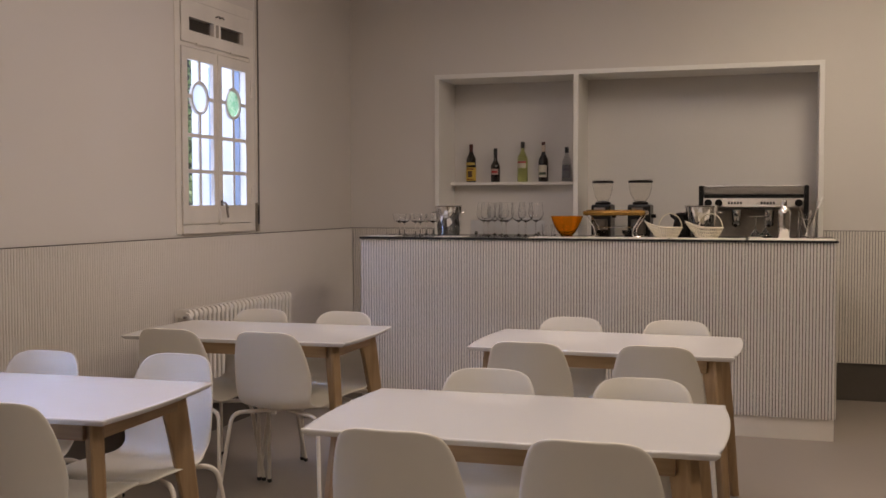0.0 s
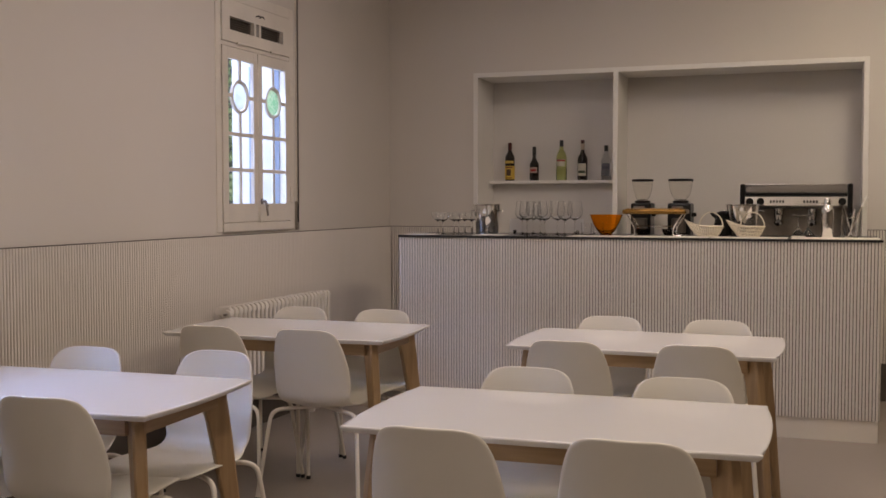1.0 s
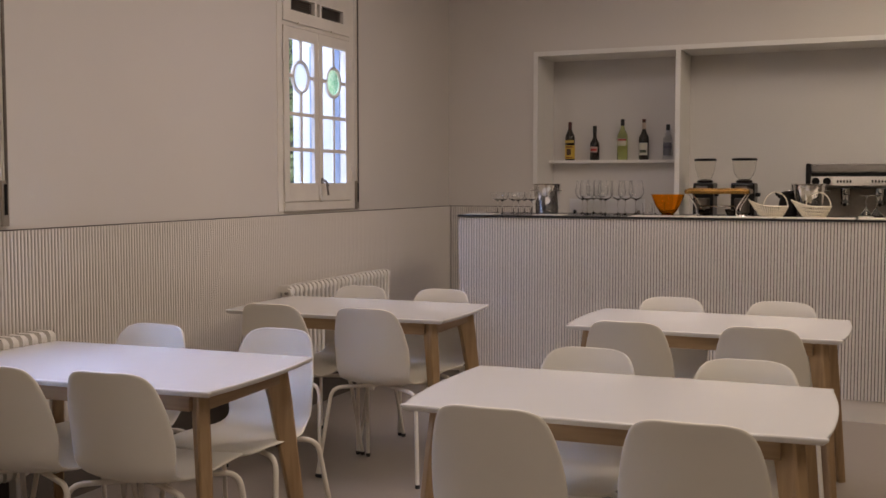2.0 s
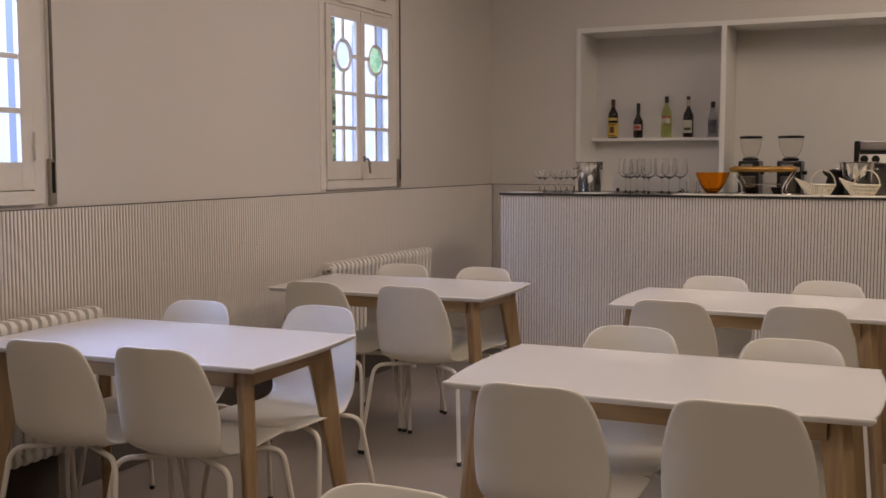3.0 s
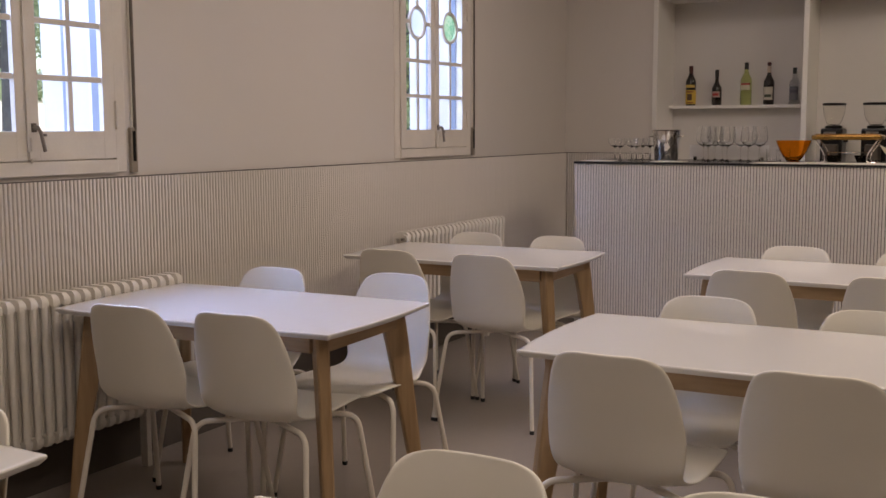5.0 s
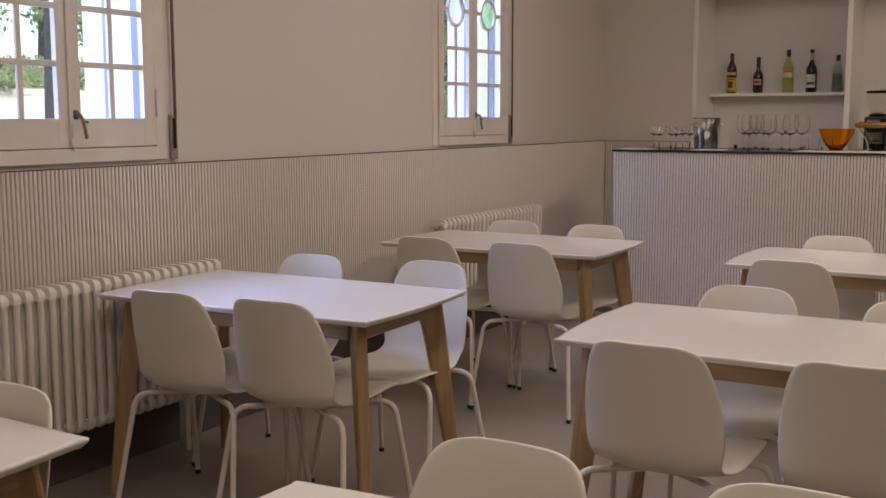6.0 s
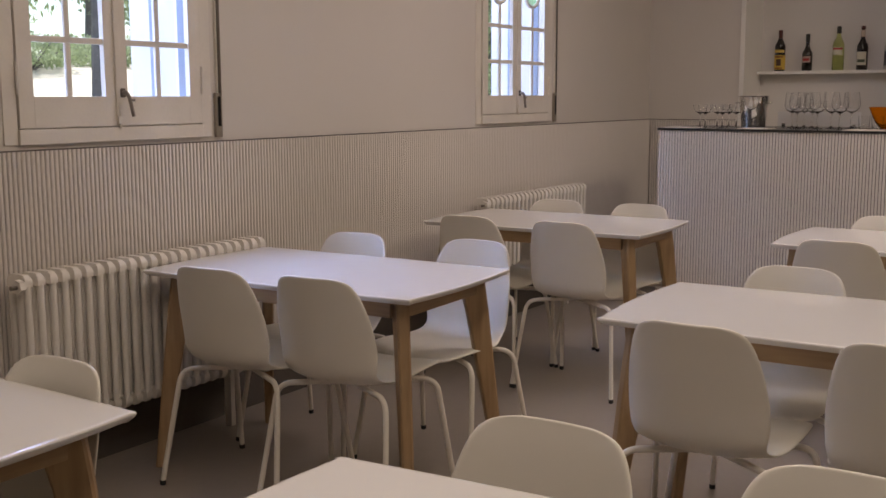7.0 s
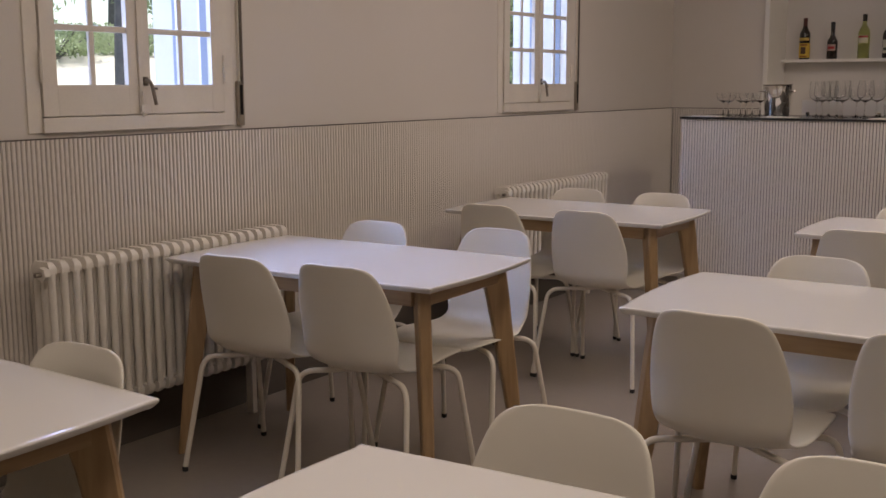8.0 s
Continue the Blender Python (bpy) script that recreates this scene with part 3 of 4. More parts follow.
def tabletop(bm):
    """White top with bowed ends, eased corners and an undercut edge."""
    out = []
    n, hx, hy, bow_x, bow_y, rad = 12, TL / 2, TW / 2, 0.021, 0.010, 0.028
    for side in range(4):   # a bowed side, then the corner after it
        turn = Matrix.Rotation(side * math.pi / 2, 2)
        half, reach, bow = (hx, hy, bow_y) if side % 2 == 0 else (hy, hx, bow_x)
        for i in range(n):
            t = -1 + 2 * i / (n - 1)
            out.append(tuple(turn @ Vector((t * (half - rad), -reach + bow * t * t))))
        drop = bow
        for k in range(1, 5):
            q = -math.pi / 2 + k * math.pi / 10
            edge = bow_x if side % 2 == 0 else bow_y
            m = k / 5
            out.append(tuple(turn @ Vector((half - rad - edge * m + rad * math.cos(q), -reach + drop * (1 - m) + rad + rad * math.sin(q)))))
    rings = []
    for inset, z in ((0.012, TH - TOP), (0.0015, TH - 0.009), (0.0, TH - 0.004), (0.0015, TH - 0.001), (0.004, TH), (0.012, TH), (0.10, TH)):
        rings.append([bm.verts.new((x * (1 - inset / hx), y * (1 - inset / hy), z)) for x, y in out])
    for a, b in zip(rings, rings[1:]):
        for k in range(len(a)):
            bm.faces.new((a[k], a[(k + 1) % len(a)], b[(k + 1) % len(a)], b[k]))
    bm.faces.new(rings[0][::-1])
    bm.faces.new(rings[-1])
    return bm


def table_leg():
    """A flat oak leg standing out along local +x: broad at the top, slim at the foot, eased edges."""
    bm = bmesh.new()
    levels = ((0.0, -0.034, 0.004, 0.017), (0.30, -0.085, -0.028, 0.020), (0.60, -0.142, -0.062, 0.021), (TH - TOP - 0.001, -0.172, -0.078, 0.021))
    rings = []
    e = 0.006
    for z, i, o, w in levels:
        pts = [(i, -w + e), (i + e, -w), (o - e, -w), (o, -w + e), (o, w - e), (o - e, w), (i + e, w), (i, w - e)]
        rings.append([bm.verts.new((x, y, z)) for x, y in pts])
    for a, b in zip(rings, rings[1:]):
        for k in range(8):
            bm.faces.new((a[k], a[(k + 1) % 8], b[(k + 1) % 8], b[k]))
    bm.faces.new(rings[0][::-1])
    bm.faces.new(rings[-1])
    return bm


def cafe_table(m):
    t = thing("cafe_table", "white lacquered cafe table with splayed oak legs", "table", m, group="cafe tables")
    part("tabletop", tabletop(bmesh.new()), TOP_WHITE, t, "glossy white top with bowed edges", smooth=True)
    leg = mesh_of("leg", table_leg(), OAK)
    for sx, sy in ((1, 1), (-1, 1), (-1, -1), (1, -1)):
        share("leg", leg, t, pose(sx * (TL / 2 - 0.034), sy * (TW / 2 - 0.030), 0, 0, 0, math.degrees(math.atan2(sy, sx))))
    z0, z1 = TH - TOP - 0.062, TH - TOP - 0.001
    ax, ay = TL / 2 - 0.105, TW / 2 - 0.090
    for s in (-1, 1):
        bm_ = boxed(-0.010, 0.010, -0.0305, 0.0305, -(ax - 0.03), ax - 0.03, bevel=0.002)
        a = part("apron", bm_, OAK, t)
        a.matrix_local = pose(0, s * ay, (z0 + z1) / 2) @ Matrix(((0, 0, 1, 0), (1, 0, 0, 0), (0, 1, 0, 0), (0, 0, 0, 1)))
        bm_ = boxed(-0.010, 0.010, -0.0305, 0.0305, -(ay - 0.03), ay - 0.03, bevel=0.002)
        a = part("apron", bm_, OAK, t)
        a.matrix_local = pose(s * ax, 0, (z0 + z1) / 2) @ Matrix(((1, 0, 0, 0), (0, 0, 1, 0), (0, 1, 0, 0), (0, 0, 0, 1)))
    return t


TABLES = {"A": (0.787, 2.917, 2.6), "B": (0.796, 4.696, 1.9), "C": (2.527, 3.034, 1.6), "D": (2.506, 4.780, -0.6), "E": (1.014, 1.030, 0.5), "F": (2.672, 1.083, 3.2)}
first_table = None
for tx, ty, turn in TABLES.values():
    if first_table is None:
        first_table = cafe_table(pose(tx, ty, 0, 0, 0, turn))
    else:
        copy_thing(first_table, pose(tx, ty, 0, 0, 0, turn))

# ---------------------------------------------------------------- chairs


def chair_shell():
    """One moulded shell: seat and back in one sweep, waisted where they meet."""
    rows = [(0.250, 0.424, 0.13), (0.256, 0.431, 0.168), (0.254, 0.437, 0.188), (0.240, 0.442, 0.199), (0.205, 0.445, 0.206), (0.14, 0.446, 0.210), (0.06, 0.444, 0.211),
            (-0.02, 0.437, 0.206), (-0.075, 0.432, 0.197), (-0.115, 0.434, 0.184), (-0.148, 0.446, 0.177), (-0.171, 0.474, 0.184), (-0.184, 0.51, 0.195), (-0.196, 0.57, 0.201),
            (-0.208, 0.62, 0.197), (-0.219, 0.67, 0.189), (-0.229, 0.715, 0.178), (-0.237, 0.75, 0.166), (-0.243, 0.772, 0.154), (-0.247, 0.787, 0.138), (-0.249, 0.797, 0.112), (-0.250, 0.801, 0.07)]
    m = 14
    bm = bmesh.new()
    grid = []
    for y, z, w in rows:
        back = min(max((z - 0.45) / 0.08, 0), 1)
        w *= 1 - 0.05 * back
        joint = max(0.0, 1 - abs(z - 0.447) / 0.075) * min(1.0, max(0.0, (-y - 0.02) / 0.10))
        line = []
        for j in range(m + 1):
            u = -1 + 2 * j / m
            fwd = back * 0.052 * (w / 0.2) ** 2 * u * u + joint * 0.020 * abs(u) ** 3
            up = (1 - back) * (0.010 * u * u - 0.012 * max(0, abs(u) - 0.75)) + joint * 0.014 * abs(u) ** 3
            line.append(bm.verts.new((w * u, y + fwd, z + up)))
        grid.append(line)
    for a, b in zip(grid, grid[1:]):
        for j in range(m):
            bm.faces.new((a[j], a[j + 1], b[j + 1], b[j]))
    return bm


def cafe_chair(m):
    c = thing("cafe_chair", "off-white moulded plastic shell chair on white tube legs", "chair", m, group="cafe chairs")
    sh = part("seat_shell", chair_shell(), CHAIR, c, "off-white moulded seat and back", smooth=True)
    thick = sh.modifiers.new("thickness", "SOLIDIFY")
    thick.thickness, thick.offset = 0.009, 0.0
    soft = sh.modifiers.new("rounding", "SUBSURF")
    soft.levels = soft.render_levels = 1
    for sx in (-1, 1):
        for sy, fy in ((-1, -0.215), (1, 0.225)):
            foot, knee = (0.252, 0.212) if sy < 0 else (0.262, 0.226)
            pts = rounded_path([(sx * foot, fy, 0.012), (sx * knee, fy * 0.66 if sy < 0 else fy * 0.70, 0.410), (sx * 0.02, fy * 0.18, 0.418)], 0.050, 6)
            leg = part("leg", tube(bmesh.new(), pts, 0.0095, 10), LEGPAINT, c, smooth=True)
            part("rubber_foot", turned([(0.0085, 0.0), (0.0108, 0.002), (0.0108, 0.016), (0.0098, 0.018)], 12, (sx * foot, fy)), RUBBER, leg, "black rubber foot")
    part("seat_mount", boxed(-0.09, 0.09, -0.05, 0.13, 0.414, 0.430, bevel=0.003), LEGPAINT, c)
    return c


# place, turn; a chair's front is its local +y
CHAIRS = [
    (0.647, 2.686, 4.0), (1.060, 2.730, 4.2), (0.552, 3.180, 181), (1.074, 3.258, 179),
    (0.572, 4.425, 2), (1.066, 4.440, 1), (0.605, 4.865, 180), (1.070, 4.876, 178),
    (2.304, 2.718, 0), (2.802, 2.742, 1), (2.300, 3.258, 180), (2.828, 3.213, 181),
    (2.250, 4.458, 0), (2.778, 4.493, -1), (2.262, 4.953, 180), (2.776, 4.952, 180),
    (1.310, 1.170, 180), (2.397, 1.348, 180), (2.890, 1.366, 180),
]
first_chair = None
for cx, cy, turn in CHAIRS:
    if first_chair is None:
        first_chair = cafe_chair(pose(cx, cy, 0, 0, 0, turn))
    else:
        copy_thing(first_chair, pose(cx, cy, 0, 0, 0, turn))

# ---------------------------------------------------------------- bar and niche
BX0, BX1, BY, BH, KICK_H = 0.647, 3.555, 6.389, 1.152, 0.127
bar = thing("bar_counter", "long bar counter clad in greige vertical ribs", "bar counter")
part("carcass", boxed(BX0 + 0.015, BX1 - 0.015, BY + 0.015, BY + 0.62, KICK_H, BH - 0.012), KICK, bar)
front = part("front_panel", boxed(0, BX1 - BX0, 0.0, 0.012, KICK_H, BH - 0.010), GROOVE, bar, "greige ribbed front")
front.matrix_local = pose(BX0, BY, 0)
rib_board(front, BX1 - BX0, KICK_H, BH - 0.010, 0.0180, 0.0134)
for x, turn in ((BX0, -90), (BX1, 90)):
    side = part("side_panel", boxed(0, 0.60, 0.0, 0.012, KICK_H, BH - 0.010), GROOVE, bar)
    side.matrix_local = pose(x + (0.001 if turn < 0 else -0.001), BY + (0.615 if turn < 0 else 0.014), 0, 0, 0, turn)
    rib_board(side, 0.60, KICK_H, BH - 0.010, 0.0180, 0.0134, singly=(0, 0))
part("kick_board", boxed(BX0 + 0.004, BX1 - 0.004, BY + 0.004, BY + 0.60, 0.0, KICK_H - 0.003), KICK, bar, "plain greige kick board")
top = thing("bar_worktop", "pale bar worktop with a thin black front edge", "worktop")
part("slab", boxed(BX0 - 0.004, BX1 + 0.006, BY - 0.008, BY + 0.70, BH - 0.009, BH, bevel=0.001), STONE, top)
part("edge_strip", boxed(BX0 - 0.006, BX1 + 0.008, BY - 0.0125, BY - 0.0085, BH - 0.0130, BH - 0.0005), STONE_EDGE, top, "thin black edge strip")

niche = thing("bar_niche", "white lacquered built-in niche shelf unit behind the bar", "shelf unit")
ft, yf, yb = 0.036, Y1 - 0.018, Y1 + NDEPTH
part("back_panel", boxed(NX0, NX1, yb, yb + 0.015, NZ0, NZ1), NICHE_SHADE, niche)
part("side_panel", boxed(NX0 + 0.001, NX0 + ft, yf, yb, NZ0, NZ1 - 0.001, bevel=0.002), WHITE, niche)
part("side_panel", boxed(NX1 - ft, NX1 - 0.001, yf, yb, NZ0, NZ1 - 0.001, bevel=0.002), WHITE, niche)
part("top_panel", boxed(NX0 + ft, NX1 - ft, yf, yb, NZ1 - ft, NZ1 - 0.001, bevel=0.002), WHITE, niche)
DIVX = 1.80
part("divider", boxed(DIVX - 0.018, DIVX + 0.018, yf, yb, NZ0, NZ1 - ft, bevel=0.002), WHITE, niche)
SHELF = 1.533
part("shelf", boxed(NX0 + ft, DIVX - 0.018, 8.07, yb, SHELF - 0.022, SHELF, bevel=0.0015), WHITE, niche)
back = thing("back_counter", "white back counter cabinet under the niche", "cabinet")
part("worktop", boxed(NX0 + 0.002, NX1 - 0.002, 7.22, Y1 - 0.020, 0.95, 0.985, bevel=0.003), PALE_TOP, back)
part("body", boxed(NX0 + 0.01, NX1 - 0.01, 7.25, Y1 - 0.022, 0.0, 0.95), WHITE, back)
part("splashback", boxed(NX0 + ft, NX1 - ft, Y1 - 0.018, yb, NZ0, 0.985), PALE_TOP, back)


# bottles on the niche shelf
def label_band(parent, r, z0, z1, colour, arc=1.0, name="paper_label"):
    m = shader("label_" + name, colour, 0.6, vary=0.05)
    bm_ = bmesh.new()
    n = 40
    r += 0.0006
    lo, hi = [], []
    for k in range(n + 1):
        a = -math.pi / 2 + (k / n - 0.5) * 2 * math.pi * arc
        lo.append(bm_.verts.new((r * math.cos(a), r * math.sin(a), z0)))
        hi.append(bm_.verts.new((r * math.cos(a), r * math.sin(a), z1)))
    for k in range(n):
        bm_.faces.new((lo[k], lo[k + 1], hi[k + 1], hi[k]))
    return part("label", bm_, m, parent)


def bottle(x, y, z, h, r, body_mat, cap_mat, cap_h, shoulder, words, kind="liquor bottle"):
    b = thing("bottle", words, kind, pose(x, y, z), group="bottles on the shelf")
    nk = 0.0135
    part("bottle_body", turned([(r * 0.9, 0), (r, 0.006), (r, h * shoulder), (r * 0.93, h * (shoulder + 0.05)), (r * 0.62, h * (shoulder + 0.12)), (nk * 1.15, h * (shoulder + 0.19)), (nk, h * (shoulder + 0.24)), (nk, h - cap_h)], 28), body_mat, b, smooth=True)
    part("cap", turned([(nk * 1.12, h - cap_h), (nk * 1.12, h - 0.003), (nk * 0.9, h)], 20), cap_mat, b, smooth=True)
    return b


DARK_GLASS = shader("dark_bottle_glass", (0.012, 0.008, 0.006), 0.08, vary=0.1, coat=0.4)
RED_CAP = shader("red_cap", (0.075, 0.016, 0.012), 0.4)
BLACK_CAP = shader("black_cap", (0.02, 0.02, 0.02), 0.35)
PALE_GREEN = glass("pale_green_bottle", (0.82, 0.88, 0.46), 0.03, 1.25)
CLEAR_BODY = glass("clear_bottle", (0.86, 0.88, 0.92), 0.02, 1.2)
by = 8.125
b = bottle(0.892, by, SHELF, 0.302, 0.038, DARK_GLASS, RED_CAP, 0.06, 0.60, "dark bottle with yellow label and red cap")
label_band(b, 0.0386, 0.012, 0.118, (0.62, 0.42, 0.06), name="yellow")
label_band(b, 0.0389, 0.040, 0.090, (0.085, 0.045, 0.022), 0.15, "umber")
label_band(b, 0.0389, 0.018, 0.026, (0.20, 0.05, 0.02), 0.24, "red")
label_band(b, 0.0389, 0.100, 0.110, (0.20, 0.05, 0.02), 0.24, "red")
label_band(b, 0.0389, 0.137, 0.158, (0.58, 0.42, 0.10), 0.35, "gold")
b = bottle(1.092, by, SHELF, 0.268, 0.037, DARK_GLASS, BLACK_CAP, 0.06, 0.46, "squat dark bottle with a small red and cream label")
label_band(b, 0.0376, 0.060, 0.105, (0.42, 0.30, 0.26), 0.28, "cream")
label_band(b, 0.0379, 0.072, 0.090, (0.35, 0.03, 0.03), 0.20, "scarlet")
b = bottle(1.312, by, SHELF, 0.315, 0.040, PALE_GREEN, BLACK_CAP, 0.05, 0.58, "pale green bottle with a cream label and black cap")
label_band(b, 0.0406, 0.110, 0.165, (0.55, 0.52, 0.40), 0.30, "ivory")
label_band(b, 0.0409, 0.148, 0.162, (0.40, 0.06, 0.05), 0.30, "crimson")
b = bottle(1.479, by, SHELF, 0.312, 0.039, DARK_GLASS, RED_CAP, 0.02, 0.52, "dark bottle with a large cream label and foil neck")
label_band(b, 0.0396, 0.035, 0.130, (0.60, 0.57, 0.47), 0.30, "paper")
label_band(b, 0.0399, 0.055, 0.075, (0.06, 0.08, 0.05), 0.22, "green")
label_band(b, 0.0145, 0.235, 0.285, (0.50, 0.40, 0.32), 1.0, "foil")
b = bottle(1.663, by, SHELF, 0.268, 0.036, CLEAR_BODY, BLACK_CAP, 0.045, 0.56, "clear glass bottle with grey label and dark cap")
label_band(b, 0.0366, 0.030, 0.130, (0.13, 0.13, 0.15), 0.32, "grey")
label_band(b, 0.0369, 0.085, 0.105, (0.08, 0.08, 0.10), 0.26, "slate")


# glasses on the bar
def wine_glass():
    return turned([(0.034, 0), (0.035, 0.002), (0.012, 0.006), (0.0045, 0.014), (0.0038, 0.085), (0.006, 0.093), (0.030, 0.106), (0.047, 0.128), (0.051, 0.148), (0.046, 0.186), (0.039, 0.222),
                   (0.0377, 0.222), (0.0448, 0.186), (0.0497, 0.148), (0.0458, 0.129), (0.029, 0.109), (0.004, 0.098)], 24)


def coupe_glass():
    return turned([(0.033, 0), (0.034, 0.002), (0.010, 0.006), (0.004, 0.014), (0.0038, 0.078), (0.008, 0.086), (0.030, 0.096), (0.043, 0.118), (0.047, 0.145), (0.0457, 0.145), (0.0415, 0.119), (0.029, 0.099), (0.004, 0.090)], 24)


def tumbler():
    return turned([(0.030, 0), (0.032, 0.003), (0.036, 0.075), (0.0347, 0.075), (0.0305, 0.010), (0.002, 0.009)], 24)


WINE, COUPE, TUMBLER = (mesh_of(n, b, GLASS, True) for n, b in (("wine_glass", wine_glass()), ("coupe_glass", coupe_glass()), ("tumbler", tumbler())))
for x, y in ((0.783, 6.75), (0.850, 6.66), (0.887, 6.78), (0.958, 6.67), (1.000, 6.82), (0.925, 6.90)):
    g = tagged(new("coupe_glass", COUPE), "clear stemmed coupe glass standing on the bar", "glass", group="coupe glasses")
    g.matrix_world = pose(x, y, BH)
for x, y in ((1.362, 6.80), (1.425, 6.68), (1.480, 6.82), (1.545, 6.68), (1.600, 6.80), (1.672, 6.70), (1.704, 6.86), (1.405, 6.92)):
    g = tagged(new("wine_glass", WINE), "clear stemmed wine glass standing on the bar", "glass", group="wine glasses")
    g.matrix_world = pose(x, y, BH)
for x, y in ((1.755, 6.98), (1.835, 6.97)):
    g = tagged(new("tumbler", TUMBLER), "low clear glass tumbler on the bar", "glass", group="tumblers")
    g.matrix_world = pose(x, y, BH)


screen = thing("glass_screen", "low frosted glass screen along the bar's rear edge", "glass screen", pose(0, 7.055, BH))
part("glass_sheet", boxed(1.20, 1.72, -0.003, 0.003, 0.004, 0.098, bevel=0.001), MILKY, screen)
for x in (1.24, 1.68):
    part("clip", boxed(x - 0.012, x + 0.012, -0.010, 0.010, 0.0, 0.022, bevel=0.002), CHROME, screen)


def ice_bucket(x, y, z, h, r, words):
    b = thing("ice_bucket", words, "bucket", pose(x, y, z))
    part("bucket_body", turned([(r * 0.76, 0), (r * 0.78, 0.004), (r * 0.97, h - 0.008), (r * 1.03, h - 0.004), (r * 1.03, h), (r * 0.95, h), (r * 0.75, 0.008), (0.001, 0.007)], 40), CHROME, b, smooth=True)
    for s in (-1, 1):
        part("handle", tube(bmesh.new(), rounded_path([(s * r * 0.93, -0.02, h * 0.78), (s * (r + 0.018), -0.02, h * 0.78), (s * (r + 0.018), 0.02, h * 0.78), (s * r * 0.93, 0.02, h * 0.78)], 0.012), 0.004), CHROME, b, smooth=True)
    return b


ice_bucket(1.117, 6.80, BH, 0.200, 0.095, "polished steel ice bucket on the bar")
ice_bucket(2.770, 6.90, BH, 0.200, 0.105, "large polished steel ice bucket behind the baskets")

bowl = thing("glass_bowl", "translucent orange glass bowl on the bar", "bowl", pose(1.951, 6.65, BH))
part("bowl_body", turned([(0.036, 0.0115), (0.042, 0.016), (0.057, 0.034), (0.076, 0.066), (0.091, 0.100), (0.104, 0.134), (0.1015, 0.134), (0.0885, 0.100), (0.0735, 0.067), (0.054, 0.037), (0.036, 0.021), (0.001, 0.019)], 40), AMBER, bowl, smooth=True)
part("foot", turned([(0.034, 0), (0.038, 0.003), (0.040, 0.009), (0.034, 0.011)], 32), RED_AMBER, bowl, "thick red-orange glass foot", smooth=True)

# wooden tray on bent chrome legs
stand = thing("serving_stand", "amber wooden tray on bent chrome legs", "serving stand", pose(2.256, 6.70, BH))
part("tray", boxed(-0.196, 0.196, -0.10, 0.10, 0.138, 0.168, bevel=0.012), BRASS, stand)
part("tray_rim", boxed(-0.175, 0.175, -0.085, 0.085, 0.168, 0.173, bevel=0.002), BRASS, stand)
part("long_rod", tube(bmesh.new(), [(-0.118, 0.0, 0.062), (0.118, 0.0, 0.062)], 0.004), CHROME, stand, smooth=True)
for s in (-1, 1):
    for q in (-1, 1):
        part("leg", tube(bmesh.new(), rounded_path([(s * 0.175, q * 0.08, 0.140), (s * 0.120, q * 0.08, 0.055), (s * 0.115, q * 0.08, 0.006), (s * 0.165, q * 0.08, 0.005)], 0.02), 0.005), CHROME, stand, smooth=True)
    part("cross_rod", tube(bmesh.new(), [(s * 0.118, -0.08, 0.03), (s * 0.118, 0.08, 0.03)], 0.004), CHROME, stand)
for x in (-0.080, 0.082):
    dish = thing("glass_dish", "small smoked glass dish under the serving stand", "dish", pose(2.256 + x, 6.70, BH), group="glass dishes")
    part("dish_body", turned([(0.026, 0.004), (0.030, 0.006), (0.042, 0.030), (0.046, 0.046), (0.043, 0.046), (0.039, 0.031), (0.026, 0.010), (0.001, 0.009)], 24), SMOKY, dish, smooth=True)


def basket(x, y, turn):
    b = thing("bread_basket", "cream wire bread basket with an arched handle", "basket", pose(x, y, BH, 0, 0, turn), group="bread baskets")

    def at(t, k, z):
        """A point of the boat-shaped wall: its one end drawn out and raised."""
        c, q = math.cos(t * math.pi / 22), math.sin(t * math.pi / 22)
        tip = max(0.0, -c) ** 3 * k ** 3
        return (0.090 * k * c - 0.040 * tip, 0.070 * k * q * (1 - 0.35 * tip), z + 0.035 * tip)
    for i, (z, k) in enumerate(((0.005, 0.66), (0.024, 0.80), (0.044, 0.92), (0.066, 1.02))):
        part("hoop", tube(bmesh.new(), [at(t, k, z) for t in range(44)], 0.0040 if i in (0, 3) else 0.0022, 6, closed=True), CREAM_WIRE, b, smooth=True)
    bm_ = bmesh.new()
    for t in range(44):
        tube(bm_, [at(t, 0.66, 0.005), at(t, 0.86, 0.034), at(t, 1.02, 0.066)], 0.0030, 5)
    part("wire_wall", bm_, CREAM_WIRE, b)["kind"] = "stuff"
    for o in (-0.007, 0.007):
        arch = [(0.020 + 0.070 * math.cos(math.pi * t / 16), o, 0.066 + 0.085 * math.sin(math.pi * t / 16)) for t in range(17)]
        part("handle", tube(bmesh.new(), arch, 0.0030, 6), CREAM_WIRE, b, smooth=True)
    part("base", turned([(0.054, 0.001), (0.058, 0.003), (0.058, 0.006), (0.054, 0.008)], 30), CREAM_WIRE, b)
    return b


basket(2.583, 6.60, 12)
basket(2.825, 6.60, -8)

pot = thing("coffee_pot", "black insulated coffee pot with spout and handle", "coffee pot", pose(2.640, 6.92, BH))
part("pot_body", turned([(0.055, 0), (0.058, 0.005), (0.055, 0.05), (0.044, 0.10), (0.036, 0.13), (0.040, 0.140), (0.030, 0.150), (0.010, 0.156)], 28), BLACK, pot, smooth=True)
part("spout", tube(bmesh.new(), [(-0.032, 0, 0.115), (-0.060, 0, 0.135), (-0.070, 0, 0.150)], 0.014, 10, 0.007), BLACK, pot, smooth=True)
